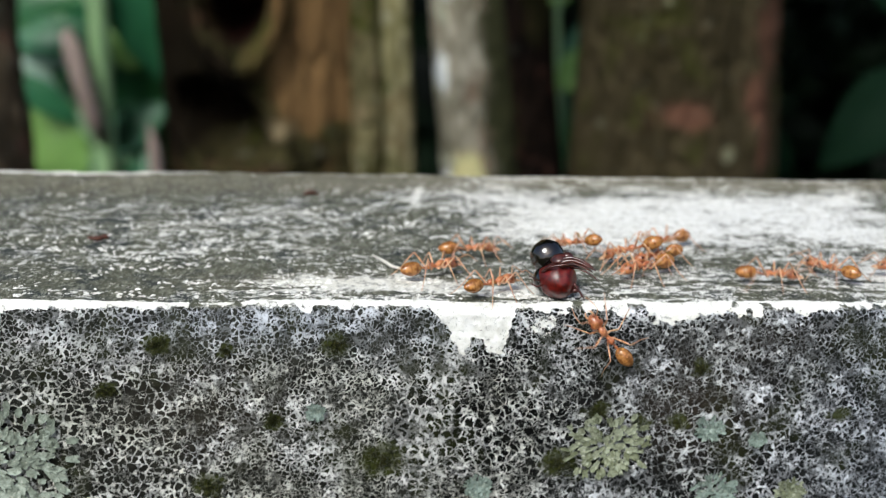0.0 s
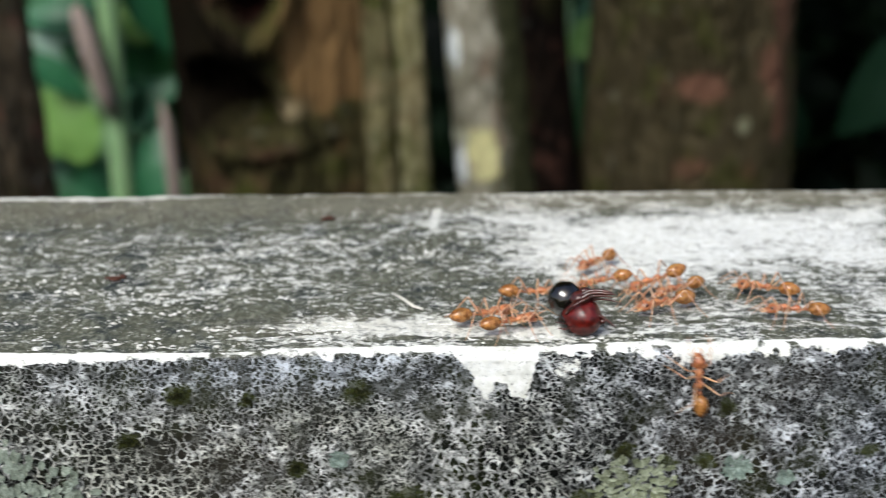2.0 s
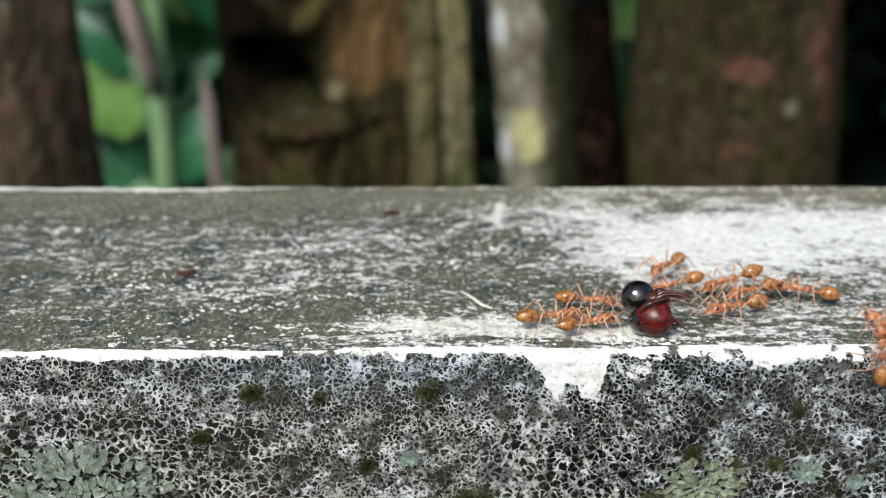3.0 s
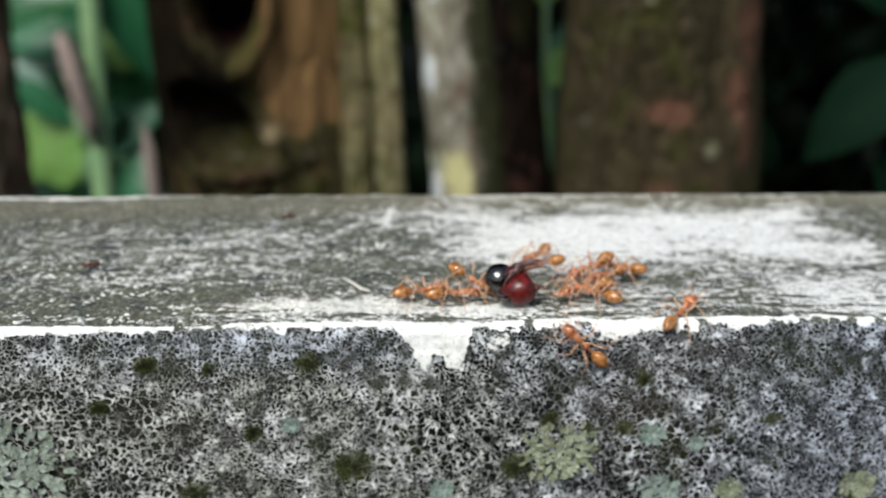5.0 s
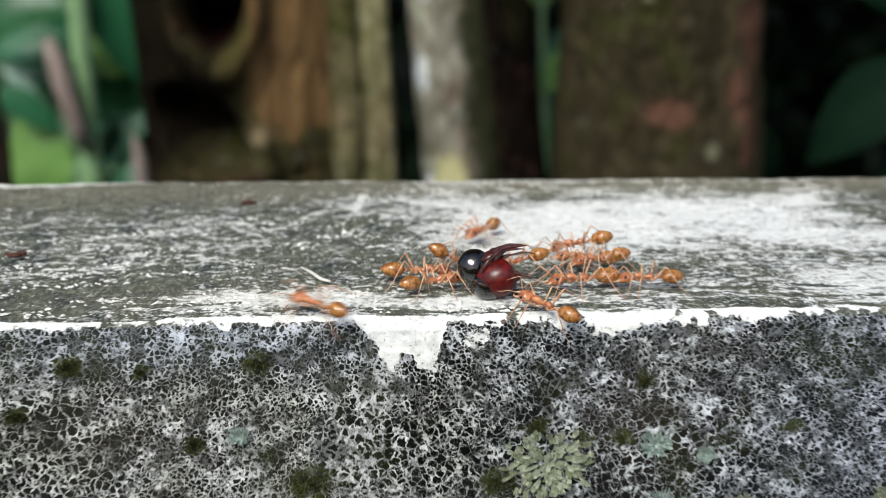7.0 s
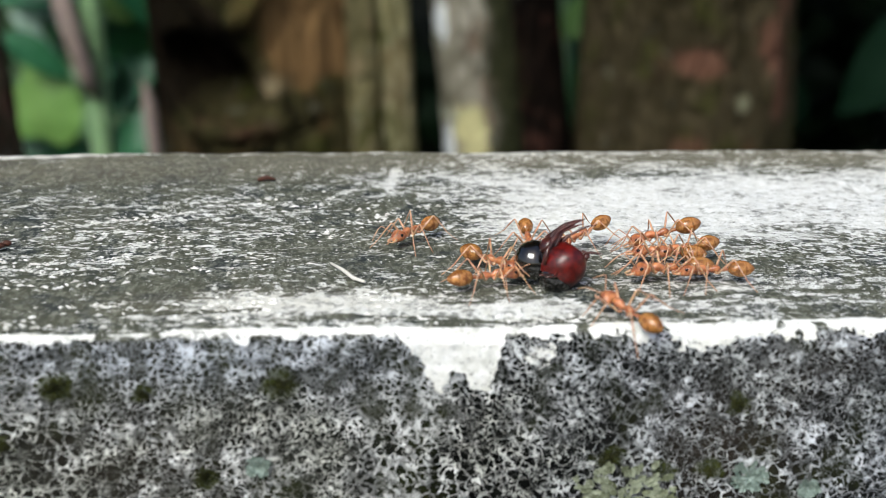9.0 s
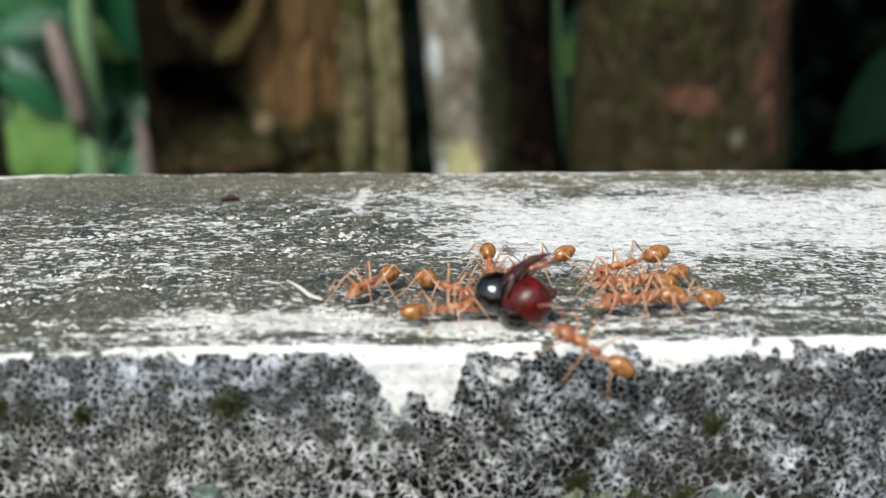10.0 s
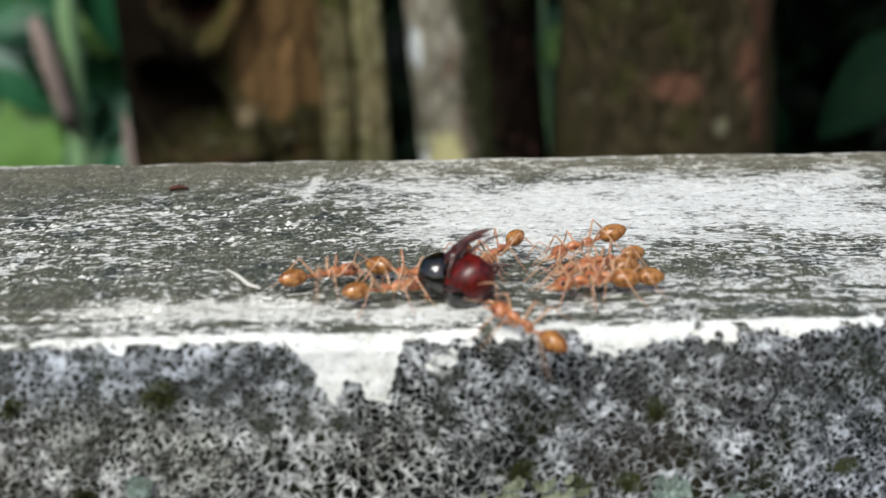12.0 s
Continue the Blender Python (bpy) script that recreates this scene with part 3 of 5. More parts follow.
    # rotten wood, with the shade of the hollow and left side in its colour
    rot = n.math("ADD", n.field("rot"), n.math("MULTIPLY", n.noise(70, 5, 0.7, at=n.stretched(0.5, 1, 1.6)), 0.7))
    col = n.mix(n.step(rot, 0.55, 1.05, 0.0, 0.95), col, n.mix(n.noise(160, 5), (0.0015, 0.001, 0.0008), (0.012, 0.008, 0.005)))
    # the dark inside the knot hole is put into the colour as well
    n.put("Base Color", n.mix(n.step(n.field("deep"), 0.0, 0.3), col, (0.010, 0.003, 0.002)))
    tag = lambda ob, text: tagged(ob, text, "tree")
    tag(trunk("tree", rusty, (-0.233, 0.50), (-0.238, 0.50), 0.058, 0.058, 11), "tree with reddish flaking brown bark")
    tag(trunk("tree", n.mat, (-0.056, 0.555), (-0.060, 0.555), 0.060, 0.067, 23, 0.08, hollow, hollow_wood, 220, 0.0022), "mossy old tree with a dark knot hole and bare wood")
    tag(trunk("tree", olive, (-0.009, 0.508), (-0.0125, 0.512), 0.0078, 0.0080, 31, 0.22, n_round=32, crown=0.5), "young tree with a thin pale green-brown stem")
    tag(trunk("tree", stem, (0.0075, 0.500), (0.0020, 0.506), 0.0075, 0.0062, 37, 0.20, n_round=32, crown=0.5), "young tree with a thin pale scarred stem")
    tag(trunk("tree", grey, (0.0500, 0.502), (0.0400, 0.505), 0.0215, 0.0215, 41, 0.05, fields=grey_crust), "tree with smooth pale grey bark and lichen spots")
    tag(trunk("tree", dark, (0.070, 0.508), (0.055, 0.508), 0.0215, 0.0215, 53, 0.08), "tree with dark brown bark, deep shade put into its colour")
    tag(trunk("tree", brown, (0.150, 0.525), (0.150, 0.525), 0.055, 0.044, 61, 0.06, fields=pink_patches, n_round=96), "broad brown tree with pink lichen patches and moss")


trees()


# ---- leaves ----
def blade(bm, base, way, normal, length, width, droop=0.3, fold=0.25, cut=8):
    """A pointed leaf with a folded midrib, which bends towards its tip."""
    d = Vector(way).normalized()
    s = d.cross(Vector(normal)).normalized()
    up = s.cross(d).normalized()
    rows = []
    for i in range(cut + 1):
        f = i / cut
        w = width * 0.5 * (math.sin(math.pi * min(1.0, 0.04 + 0.96 * f)) ** 0.8) * (1.15 - 0.45 * f)
        p = Vector(base) + d * (length * f) - up * (droop * length * f * f)
        wave = 0.04 * width * math.sin(f * 17 + length * 90)
        rows.append([bm.verts.new(p + s * (w * k) + up * (abs(k) * w * fold + wave * k)) for k in (-1, -0.5, 0, 0.5, 1)])
    for a, b in zip(rows, rows[1:]):
        for k in range(4):
            bm.faces.new((a[k], a[k + 1], b[k + 1], b[k]))


LEAF_LIGHT = leaf_material("leaf_light", (0.080, 0.20, 0.035), (0.22, 0.38, 0.11), 0.5)
# whitish green, with the highlights of glossy leaves put into the colour
LEAF_SHEEN = leaf_material("leaf_sheen", (0.20, 0.32, 0.25), (0.36, 0.50, 0.40), 0.4)
LEAF_MID = leaf_material("leaf_mid", (0.010, 0.080, 0.036), (0.034, 0.16, 0.066), 0.4)
LEAF_DEEP = leaf_material("leaf_deep", (0.008, 0.050, 0.016), (0.028, 0.115, 0.036), 0.35)
# almost black, as the shade under the trees is put into this leaf
LEAF_SHADED = leaf_material("leaf_shaded", (0.0015, 0.008, 0.004), (0.0045, 0.017, 0.008), 0.6, 0.03)
STEM_GREEN = leaf_material("stem_green", (0.16, 0.29, 0.13), (0.29, 0.44, 0.23), 0.5)
STEM_PINK = leaf_material("stem_pink", (0.20, 0.150, 0.130), (0.33, 0.26, 0.23), 0.6)


def shrubs():
    # the light green plant between the first two trunks
    low = Vector((0, 0, 0.144))
    p = tagged(empty("shrub", (-0.230, 0.90, -0.6)), "leafy green plant with pale stalks and broad leaves", "shrub")
    p.scale = (1.29, 1.29, 1.29)
    bm = bmesh.new()
    tube(bm, [(0.012, -0.01, 0), (0.008, -0.01, 0.306), (0.007, -0.01, 0.426), (0.004, -0.01, 0.656)], [0.0080, 0.0070, 0.0066, 0.0062], 12)
    part("stem", bm, STEM_GREEN, p)
    bm = bmesh.new()
    tube(bm, [(0.0075, -0.018, 0.340), (0.0045, -0.024, 0.355), (-0.0020, -0.025, 0.382), (-0.0062, -0.025, 0.398), (-0.0085, -0.023, 0.405), (-0.0095, -0.02, 0.409)],
         [0.003, 0.0056, 0.0062, 0.0058, 0.0046, 0.001], 12)
    part("dry_stalk", bm, STEM_PINK, p, "dry pinkish brown stalk")
    bm = bmesh.new()
    tube(bm, [(0.048, -0.02, 0), (0.042, -0.02, 0.29), (0.0395, -0.02, 0.335), (0.036, -0.015, 0.350)], [0.005, 0.0045, 0.004, 0.001], 10)
    part("dry_stalk", bm, STEM_PINK, p, "dry pinkish brown stalk")
    for base, way, nor, ln, w, mat in [
            ((-0.015, 0.00, 0.452), (-0.30, -0.1, 0.9), (0.1, -0.9, 0.4), 0.058, 0.038, LEAF_LIGHT),
            ((-0.046, -0.006, 0.520), (0.75, -0.1, -0.45), (0.1, -0.9, 0.5), 0.046, 0.020, LEAF_MID),
            ((-0.034, 0.01, 0.455), (-0.7, -0.1, 0.7), (0.2, -0.9, 0.4), 0.060, 0.030, LEAF_LIGHT),
            ((-0.012, 0.03, 0.50), (-0.3, -0.1, 0.8), (0.3, -0.9, 0.2), 0.055, 0.026, LEAF_DEEP),
            ((0.004, 0.02, 0.470), (0.6, -0.1, 0.6), (-0.2, -0.9, 0.4), 0.050, 0.028, LEAF_MID),
            ((-0.004, 0.01, 0.60), (-0.8, -0.2, 0.5), (0.1, -0.8, 0.6), 0.045, 0.020, LEAF_SHEEN),
            ((0.020, 0.04, 0.500), (0.7, -0.1, 0.3), (0.0, -0.9, 0.5), 0.060, 0.030, LEAF_DEEP),
            ((-0.020, 0.02, 0.415), (-0.65, 0.0, 0.5), (0.0, -0.9, 0.5), 0.100, 0.050, LEAF_MID),
            ((0.000, -0.015, 0.572), (-1.0, -0.1, -0.05), (0.0, -0.8, 0.6), 0.062, 0.034, LEAF_DEEP),
            ((0.000, 0.02, 0.540), (-1.0, -0.1, 0.12), (0.0, -0.8, 0.5), 0.060, 0.030, LEAF_MID),
            ((-0.020, 0.03, 0.508), (-0.5, -0.3, 0.45), (0.0, -0.9, 0.4), 0.036, 0.030, LEAF_SHEEN),
            ((-0.030, 0.05, 0.590), (-0.5, -0.1, 0.5), (0.0, -0.8, 0.5), 0.050, 0.036, LEAF_SHEEN),
            ((0.014, 0.00, 0.605), (0.25, -0.1, -0.9), (-0.1, -0.9, 0.3), 0.090, 0.036, LEAF_MID),
            ((0.018, 0.03, 0.535), (0.2, 0.0, -0.9), (0.0, -1.0, 0.2), 0.110, 0.052, LEAF_DEEP),
            ((0.040, 0.04, 0.58), (0.1, 0.0, -0.9), (0.0, -1.0, 0.2), 0.130, 0.050, LEAF_DEEP),
            ((0.022, -0.01, 0.425), (0.15, 0.0, 0.9), (0.0, -1.0, 0.3), 0.050, 0.034, LEAF_MID),
            ((0.010, 0.05, 0.640), (0.5, 0.1, -0.3), (0.0, -0.9, 0.4), 0.080, 0.045, LEAF_DEEP),
            ((-0.010, 0.05, 0.655), (-0.8, 0.1, -0.2), (0.0, -0.9, 0.4), 0.090, 0.045, LEAF_DEEP)]:
        bm = bmesh.new()
        blade(bm, Vector(base) - low, way, nor, ln, w)
        part("leaf", bm, mat, p)
    rng = random.Random(8)
    for k in range(26):  # smaller leaves deeper in the plant
        base = (rng.uniform(-0.050, 0.062), rng.uniform(0.015, 0.060), rng.uniform(0.265, 0.500))
        way = (rng.uniform(-0.9, 0.9), rng.uniform(-0.3, 0.1), rng.uniform(-0.7, 0.8))
        bm = bmesh.new()
        blade(bm, base, way, (rng.uniform(-0.4, 0.4), -0.9, rng.uniform(0.1, 0.6)), rng.uniform(0.030, 0.055), rng.uniform(0.014, 0.028))
        part("leaf", bm, rng.choice((LEAF_DEEP, LEAF_DEEP, LEAF_MID, LEAF_SHADED, LEAF_LIGHT)), p)
    # dark glossy leaves beyond the broad trunk, deep shade put into their colour
    p = tagged(empty("shrub", (0.30, 0.58, -0.6)), "dark green shrub with large glossy leaves, deep shade put into their colour", "shrub")
    bm = bmesh.new()
    tube(bm, [(0.03, 0.03, 0), (0.02, 0.03, 0.40), (0.012, 0.02, 0.56), (0.01, 0.03, 0.8)], [0.008, 0.007, 0.005, 0.003], 10)
    part("stem", bm, LEAF_DEEP, p)
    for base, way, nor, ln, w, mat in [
            ((0.012, 0.00, 0.545), (-0.62, -0.15, -0.45), (-0.3, -0.9, 0.5), 0.080, 0.046, LEAF_SHADED),
            ((0.030, -0.01, 0.530), (-0.35, -0.15, -0.80), (-0.2, -0.9, 0.45), 0.070, 0.040, LEAF_SHADED),
            ((0.004, 0.00, 0.575), (-0.45, -0.15, 0.70), (-0.3, -0.9, 0.35), 0.090, 0.050, LEAF_SHADED),
            ((0.000, -0.01, 0.585), (0.05, -0.15, 0.70), (-0.3, -0.8, 0.5), 0.060, 0.032, LEAF_SHADED),
            ((0.010, 0.02, 0.600), (0.1, -0.15, 0.80), (-0.2, -0.9, 0.4), 0.100, 0.060, LEAF_SHADED),
            ((0.010, 0.01, 0.510), (0.3, -0.15, -0.60), (-0.2, -0.9, 0.4), 0.090, 0.060, LEAF_SHADED),
            ((-0.050, 0.05, 0.470), (-0.25, -0.1, 0.80), (0.1, -0.9, 0.4), 0.045, 0.018, LEAF_SHADED)]:
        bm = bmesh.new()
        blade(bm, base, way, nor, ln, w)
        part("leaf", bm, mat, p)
    # green seen through the gap between the dark and the broad trunk
    p = tagged(empty("shrub", (0.13, 0.80, -0.6)), "slender green plant behind the trunks", "shrub")
    bm = bmesh.new()
    tube(bm, [(0.0, 0, 0), (0.004, 0, 0.45), (-0.002, 0, 0.55), (0.0, 0, 0.8)], [0.003, 0.0024, 0.0022, 0.0015], 8)
    part("stem", bm, STEM_GREEN, p)
    for base, way, nor, ln, w, mat in [
            ((0.0, 0, 0.45), (0.2, 0, 0.9), (0, -1, 0.1), 0.10, 0.05, LEAF_DEEP), ((0.0, 0, 0.56), (-0.3, 0, 0.8), (0, -1, 0.2), 0.15, 0.05, LEAF_LIGHT),
            ((0.0, 0, 0.40), (-0.2, 0, 0.9), (0, -1, 0.2), 0.09, 0.05, LEAF_DEEP), ((0.0, -0.01, 0.50), (0.5, 0, 0.5), (0, -1, 0.3), 0.05, 0.03, LEAF_LIGHT), ((0.0, -0.01, 0.59), (-0.4, 0, 0.6), (0, -1, 0.4), 0.045, 0.026, LEAF_SHEEN), ((0.0, -0.02, 0.47), (-0.6, 0, -0.3), (0, -1, 0.4), 0.04, 0.022, LEAF_LIGHT), ((0.0, 0, 0.6), (0.3, 0, 0.6), (0, -1, 0.2), 0.13, 0.05, LEAF_DEEP)]:
        bm = bmesh.new()
        blade(bm, base, way, nor, ln, w)
        part("leaf", bm, mat, p)


shrubs()


def hedge(name, label, lo, hi, near, count, dark, pale, seed, spec):
    """Far greenery: thousands of leaves, too far to count."""
    rng = np.random.default_rng(seed)
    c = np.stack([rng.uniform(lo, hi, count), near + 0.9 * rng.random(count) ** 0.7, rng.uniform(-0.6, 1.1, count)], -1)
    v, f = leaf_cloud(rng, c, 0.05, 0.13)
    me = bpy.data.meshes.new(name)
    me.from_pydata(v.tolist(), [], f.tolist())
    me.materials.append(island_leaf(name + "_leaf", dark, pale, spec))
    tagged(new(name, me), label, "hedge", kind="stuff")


def distance():
    # the skylight on the left bush is put into its pale leaf colours
    hedge("bright_hedge", "light green leaves of a bush far behind, skylight put into their colour", -1.1, -0.22, 1.5, 2600, (0.03, 0.09, 0.035), (0.30, 0.48, 0.26), 5, 0.4)
    # the deep shade between the trunks is put into near-black leaf colours
    hedge("hedge", "dense green hedge far behind the trunks, deep shade put into its colour", -0.20, 1.8, 1.5, 4200, (0.001, 0.003, 0.0015), (0.006, 0.016, 0.006), 6, 0.12)
    # a plain plane, added to close the view behind the leaves
    n = Nodes("backdrop_green", 0.95, 0.05)
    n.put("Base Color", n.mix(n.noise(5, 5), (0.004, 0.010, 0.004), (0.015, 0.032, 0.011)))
    bm = bmesh.new()
    bmesh.ops.create_grid(bm, x_segments=2, y_segments=2, size=1.0, matrix=Matrix.Translation((0, 2.6, 0.5)) @ Matrix.Rotation(math.pi / 2, 4, "X") @ Matrix.Diagonal((4, 1.2, 1, 1)))
    tagged(part("backdrop", bm, n.mat), "plain dark green backdrop added to close the garden", "backdrop", kind="structure")


distance()


# ---- lichens, moss and crumbs on the wall ----
def lichen_material(name, dark, pale):
    n = Nodes(name, 0.95, 0.1)
    age = n.node("ShaderNodeObjectInfo").outputs["Random"]
    col = n.mix(age, dark, pale)
    col = n.mix(n.step(n.noise(1800, 5, 0.7), 0.42, 0.66, 0.0, 0.6), col, (dark[0] * 0.4, dark[1] * 0.4, dark[2] * 0.35))
    n.put("Base Color", n.mix(n.step(n.noise(3200, 4), 0.58, 0.7, 0.0, 0.7), col, (0.52, 0.54, 0.46)))
    n.put("Normal", n.bump(n.noise(2200, 5, 0.7), 0.00012, 0.9))
    return n.mat


LICHEN_GREEN = lichen_material("lichen_green", (0.15, 0.17, 0.10), (0.39, 0.43, 0.32))
LICHEN_GREY = lichen_material("lichen_grey", (0.16, 0.19, 0.155), (0.37, 0.43, 0.37))
LICHEN_BLUE = lichen_material("lichen_blue", (0.17, 0.23, 0.20), (0.34, 0.42, 0.38))
MOSS_GREEN = leaf_material("moss_green", (0.010, 0.013, 0.002), (0.060, 0.064, 0.012), 0.85)


def lichen(x, z, radius, material, seed, label, squash=0.85):
    """A leafy rosette that grows on the wall's face: overlapping lobes, broad and notched at their tips."""
    rng = random.Random(seed)
    rosette = tagged(empty("lichen", (x * MM, -0.1 * MM, z * MM)), label, "lichen", "lichens on the wall")
    count = int(24 + radius * 27)
    for k in range(count):
        f = math.sqrt((k + 0.5) / count)
        a = k * 2.39996 + rng.uniform(-0.4, 0.4)
        rr = radius * f * rng.uniform(0.75, 1.05)
        cx, cz = rr * math.cos(a), rr * math.sin(a) * squash
        ln, w = rng.uniform(0.6, 1.1) * (0.55 + 0.09 * radius), rng.uniform(0.45, 0.8) * (0.55 + 0.09 * radius)
        ang = a + rng.uniform(-0.6, 0.6)
        ca, sa = math.cos(ang), math.sin(ang)
        rows = []
        bm = bmesh.new()
        for i in range(5):
            t = i / 4
            half = w * (0.55 + 0.55 * t) * (1.0 if t < 0.9 else 0.62)
            row = []
            for j in (-1, -0.4, 0.4, 1):
                tip = 0.16 * ln * math.cos(j * 6.0 + k) * t
                lx, ly = ln * (t - 0.5) + tip, half * j * 0.5
                lift = 0.10 + 0.30 * (1 - f) + 0.16 * t + 0.09 * abs(j) * rng.uniform(0.3, 1.4)
                row.append(bm.verts.new(((cx + lx * ca - ly * sa) * MM, -lift * MM, (cz + lx * sa + ly * ca) * MM)))
            rows.append(row)
        for p, q in zip(rows, rows[1:]):
            for j in range(3):
                bm.faces.new((p[j], p[j + 1], q[j + 1], q[j]))
        part("lobe", bm, material, rosette)


def moss(x, z, radius, seed):
    rng = random.Random(seed)
    bm = bmesh.new()
    for k in range(int(60 + 90 * radius)):
        a = rng.uniform(0, 6.283)
        rr = radius * rng.random() ** 0.62 * (1.1 + 0.50 * math.sin(a * 2 + seed) + 0.35 * math.sin(a * 3 + seed * 2)) * rng.uniform(0.6, 1.35)
        c = Vector((rr * math.cos(a), 0.15, 0.75 * rr * math.sin(a)))
        d = Vector((rng.uniform(-0.7, 0.7), -1, rng.uniform(-0.5, 0.9))).normalized() * rng.uniform(0.25, 0.5) * (1.1 - 0.4 * rr / radius)
        s = d.cross(Vector((rng.uniform(-1, 1), 0.2, rng.uniform(-1, 1)))).normalized() * 0.09
        v = [bm.verts.new((c + o) * MM) for o in (-s, s, d * 0.6 + s * 0.8, d, d * 0.6 - s * 0.8)]
        bm.faces.new((v[0], v[1], v[2], v[3], v[4]))
    ob = part("moss", bm, MOSS_GREEN, smooth=False)
    ob.location = (x * MM, -0.1 * MM, z * MM)
    tagged(ob, "small dark green moss cushion on the wall", "moss", "moss cushions on the wall")


def wall_growth():
    pale = "pale grey-green leafy lichen rosette on the wall"
    lichen(-49.0, -16.9, 9.0, LICHEN_GREY, 3, "large pale grey-green lichen with scaly lobes")
    lichen(13.8, -15.2, 4.6, LICHEN_GREEN, 5, pale)
    blue = "small blue-green lichen on the wall"
    lichen(25.6, -20.6, 2.5, LICHEN_BLUE, 7, blue)
    lichen(24.3, -13.4, 1.6, LICHEN_BLUE, 9, blue)
    lichen(29.5, -14.6, 0.9, LICHEN_BLUE, 11, blue)
    lichen(0.6, -19.9, 1.5, LICHEN_BLUE, 13, blue)
    lichen(48.8, -20.2, 2.2, LICHEN_GREEN, 15, pale)
    lichen(-16.2, -11.6, 1.0, LICHEN_BLUE, 17, blue)
    lichen(33.5, -20.5, 1.6, LICHEN_GREEN, 19, pale)
    for k, (x, z, r) in enumerate(MOSS[:12]):
        moss(x, z, r * 0.5, 100 + k)


wall_growth()


def crumbs():
    straw = Nodes("straw", 0.8, 0.2)
    straw.put("Base Color", straw.mix(straw.noise(2000, 3), (0.55, 0.53, 0.46), (0.78, 0.76, 0.70)))
    husk = Nodes("husk", 0.6, 0.3)
    husk.put("Base Color", husk.mix(husk.noise(2500, 3), (0.03, 0.010, 0.006), (0.10, 0.035, 0.02)))
    bm = bmesh.new()
    tube(bm, [(-1.6 * MM, 2.6 * MM, 0.45 * MM), (-0.5 * MM, 1.0 * MM, 0.35 * MM), (0.5 * MM, -1.1 * MM, 0.3 * MM), (1.5 * MM, -2.3 * MM, 0.4 * MM)], [0.10 * MM, 0.17 * MM, 0.18 * MM, 0.12 * MM], 8)
    ob = part("straw", bm, straw.mat)
    ob.location = (-8.9 * MM, 12.5 * MM, 0)
    tagged(ob, "short bleached straw lying on the wall", "straw")
    bm = bmesh.new()
    for c, r in (((0, 0, 0.35), (0.75, 0.5, 0.3)), ((0.7, 0.5, 0.4), (0.5, 0.3, 0.3)), ((-0.8, 0.4, 0.3), (0.5, 0.25, 0.2))):
        ball(bm, [k * MM for k in c], [k * MM for k in r], 10, 6)
    ob = part("seed_husk", bm, husk.mat)
    ob.location = (-41.6 * MM, 21.3 * MM, 0)
    tagged(ob, "dark reddish brown seed husk on the wall", "seed husk")
    bm = bmesh.new()
    tube(bm, [(-0.9 * MM, 0, 0.3 * MM), (0, 0.3 * MM, 0.45 * MM), (1.0 * MM, 0.1 * MM, 0.3 * MM)], [0.2 * MM, 0.3 * MM, 0.15 * MM], 8)
    ob = part("seed_husk", bm, husk.mat)
    ob.location = (-18.5 * MM, 44 * MM, 0)
    tagged(ob, "thin dark bark crumb on the wall", "seed husk")


crumbs()


def lime_flakes():
    """Thin chips of lime, lying in loose drifts on the wall's top."""
    rng = random.Random(77)
    n = Nodes("lime_flake", 0.9, 0.1)
    n.put("Base Color", n.mix(n.node("ShaderNodeNewGeometry").outputs["Random Per Island"], (0.42, 0.42, 0.38), (0.84, 0.84, 0.81)))
    n.put("Normal", n.bump(n.noise(2600, 4), 0.00005, 0.6))
    spots = np.array([(rng.uniform(-62, 16), 1.6 + 42 * rng.random() ** 1.2) for _ in range(7000)])
    drift = 0.8 * rough2(spots[:, 0] * 0.45, spots[:, 1], 2.6, 4, 55, 0.7)
    drift += 0.2 * blot(spots[:, 0], spots[:, 1], -12, 7, 15, 2.5) - 0.25 * ramp(spots[:, 1], 34, 44) - 0.8 * ramp(spots[:, 0], -4, 10) * ramp(spots[:, 1], 4, 8)
    verts, faces = [], []
    for (x, y), d in zip(spots, drift):
        if d < -0.04 + 0.42 * rng.random():
            continue
        long, wide, turn = rng.uniform(0.15, 0.50) * (1.6 if rng.random() < 0.12 else 1.0), rng.uniform(0.05, 0.13), rng.gauss(0, 0.45)
        c, k = math.cos(turn), len(verts)
        sn = math.sin(turn)
        verts.append((x * MM, y * MM, rng.uniform(0.05, 0.13) * MM))
        for j in range(6):
            a = j * math.pi / 3 + rng.uniform(-0.3, 0.3)
            px, py = long * math.cos(a) * rng.uniform(0.6, 1.1), wide * math.sin(a) * rng.uniform(0.6, 1.1)
            verts.append(((x + px * c - py * sn) * MM, (y + px * sn + py * c) * MM, rng.uniform(-0.20, 0.03) * MM))
        faces += [(k, k + 1 + j, k + 1 + (j + 1) % 6) for j in range(6)]
    me = bpy.data.meshes.new("lime_flakes")
    me.from_pydata(verts, [], faces)
    me.materials.append(n.mat)
    tagged(new("lime_flakes", me), "scattered white lime chips on the wall's top", "lime chips", kind="stuff")


lime_flakes()

# ---- ants ----
HIPS = [(1.50, 42), (0.90, 84), (0.20, 136)]  # along the body, sweep in degrees from ahead
REACH = [(1.65, 1.75, 1.15), (1.60, 1.70, 1.10), (2.05, 2.15, 1.45)]  # thigh, shin, foot


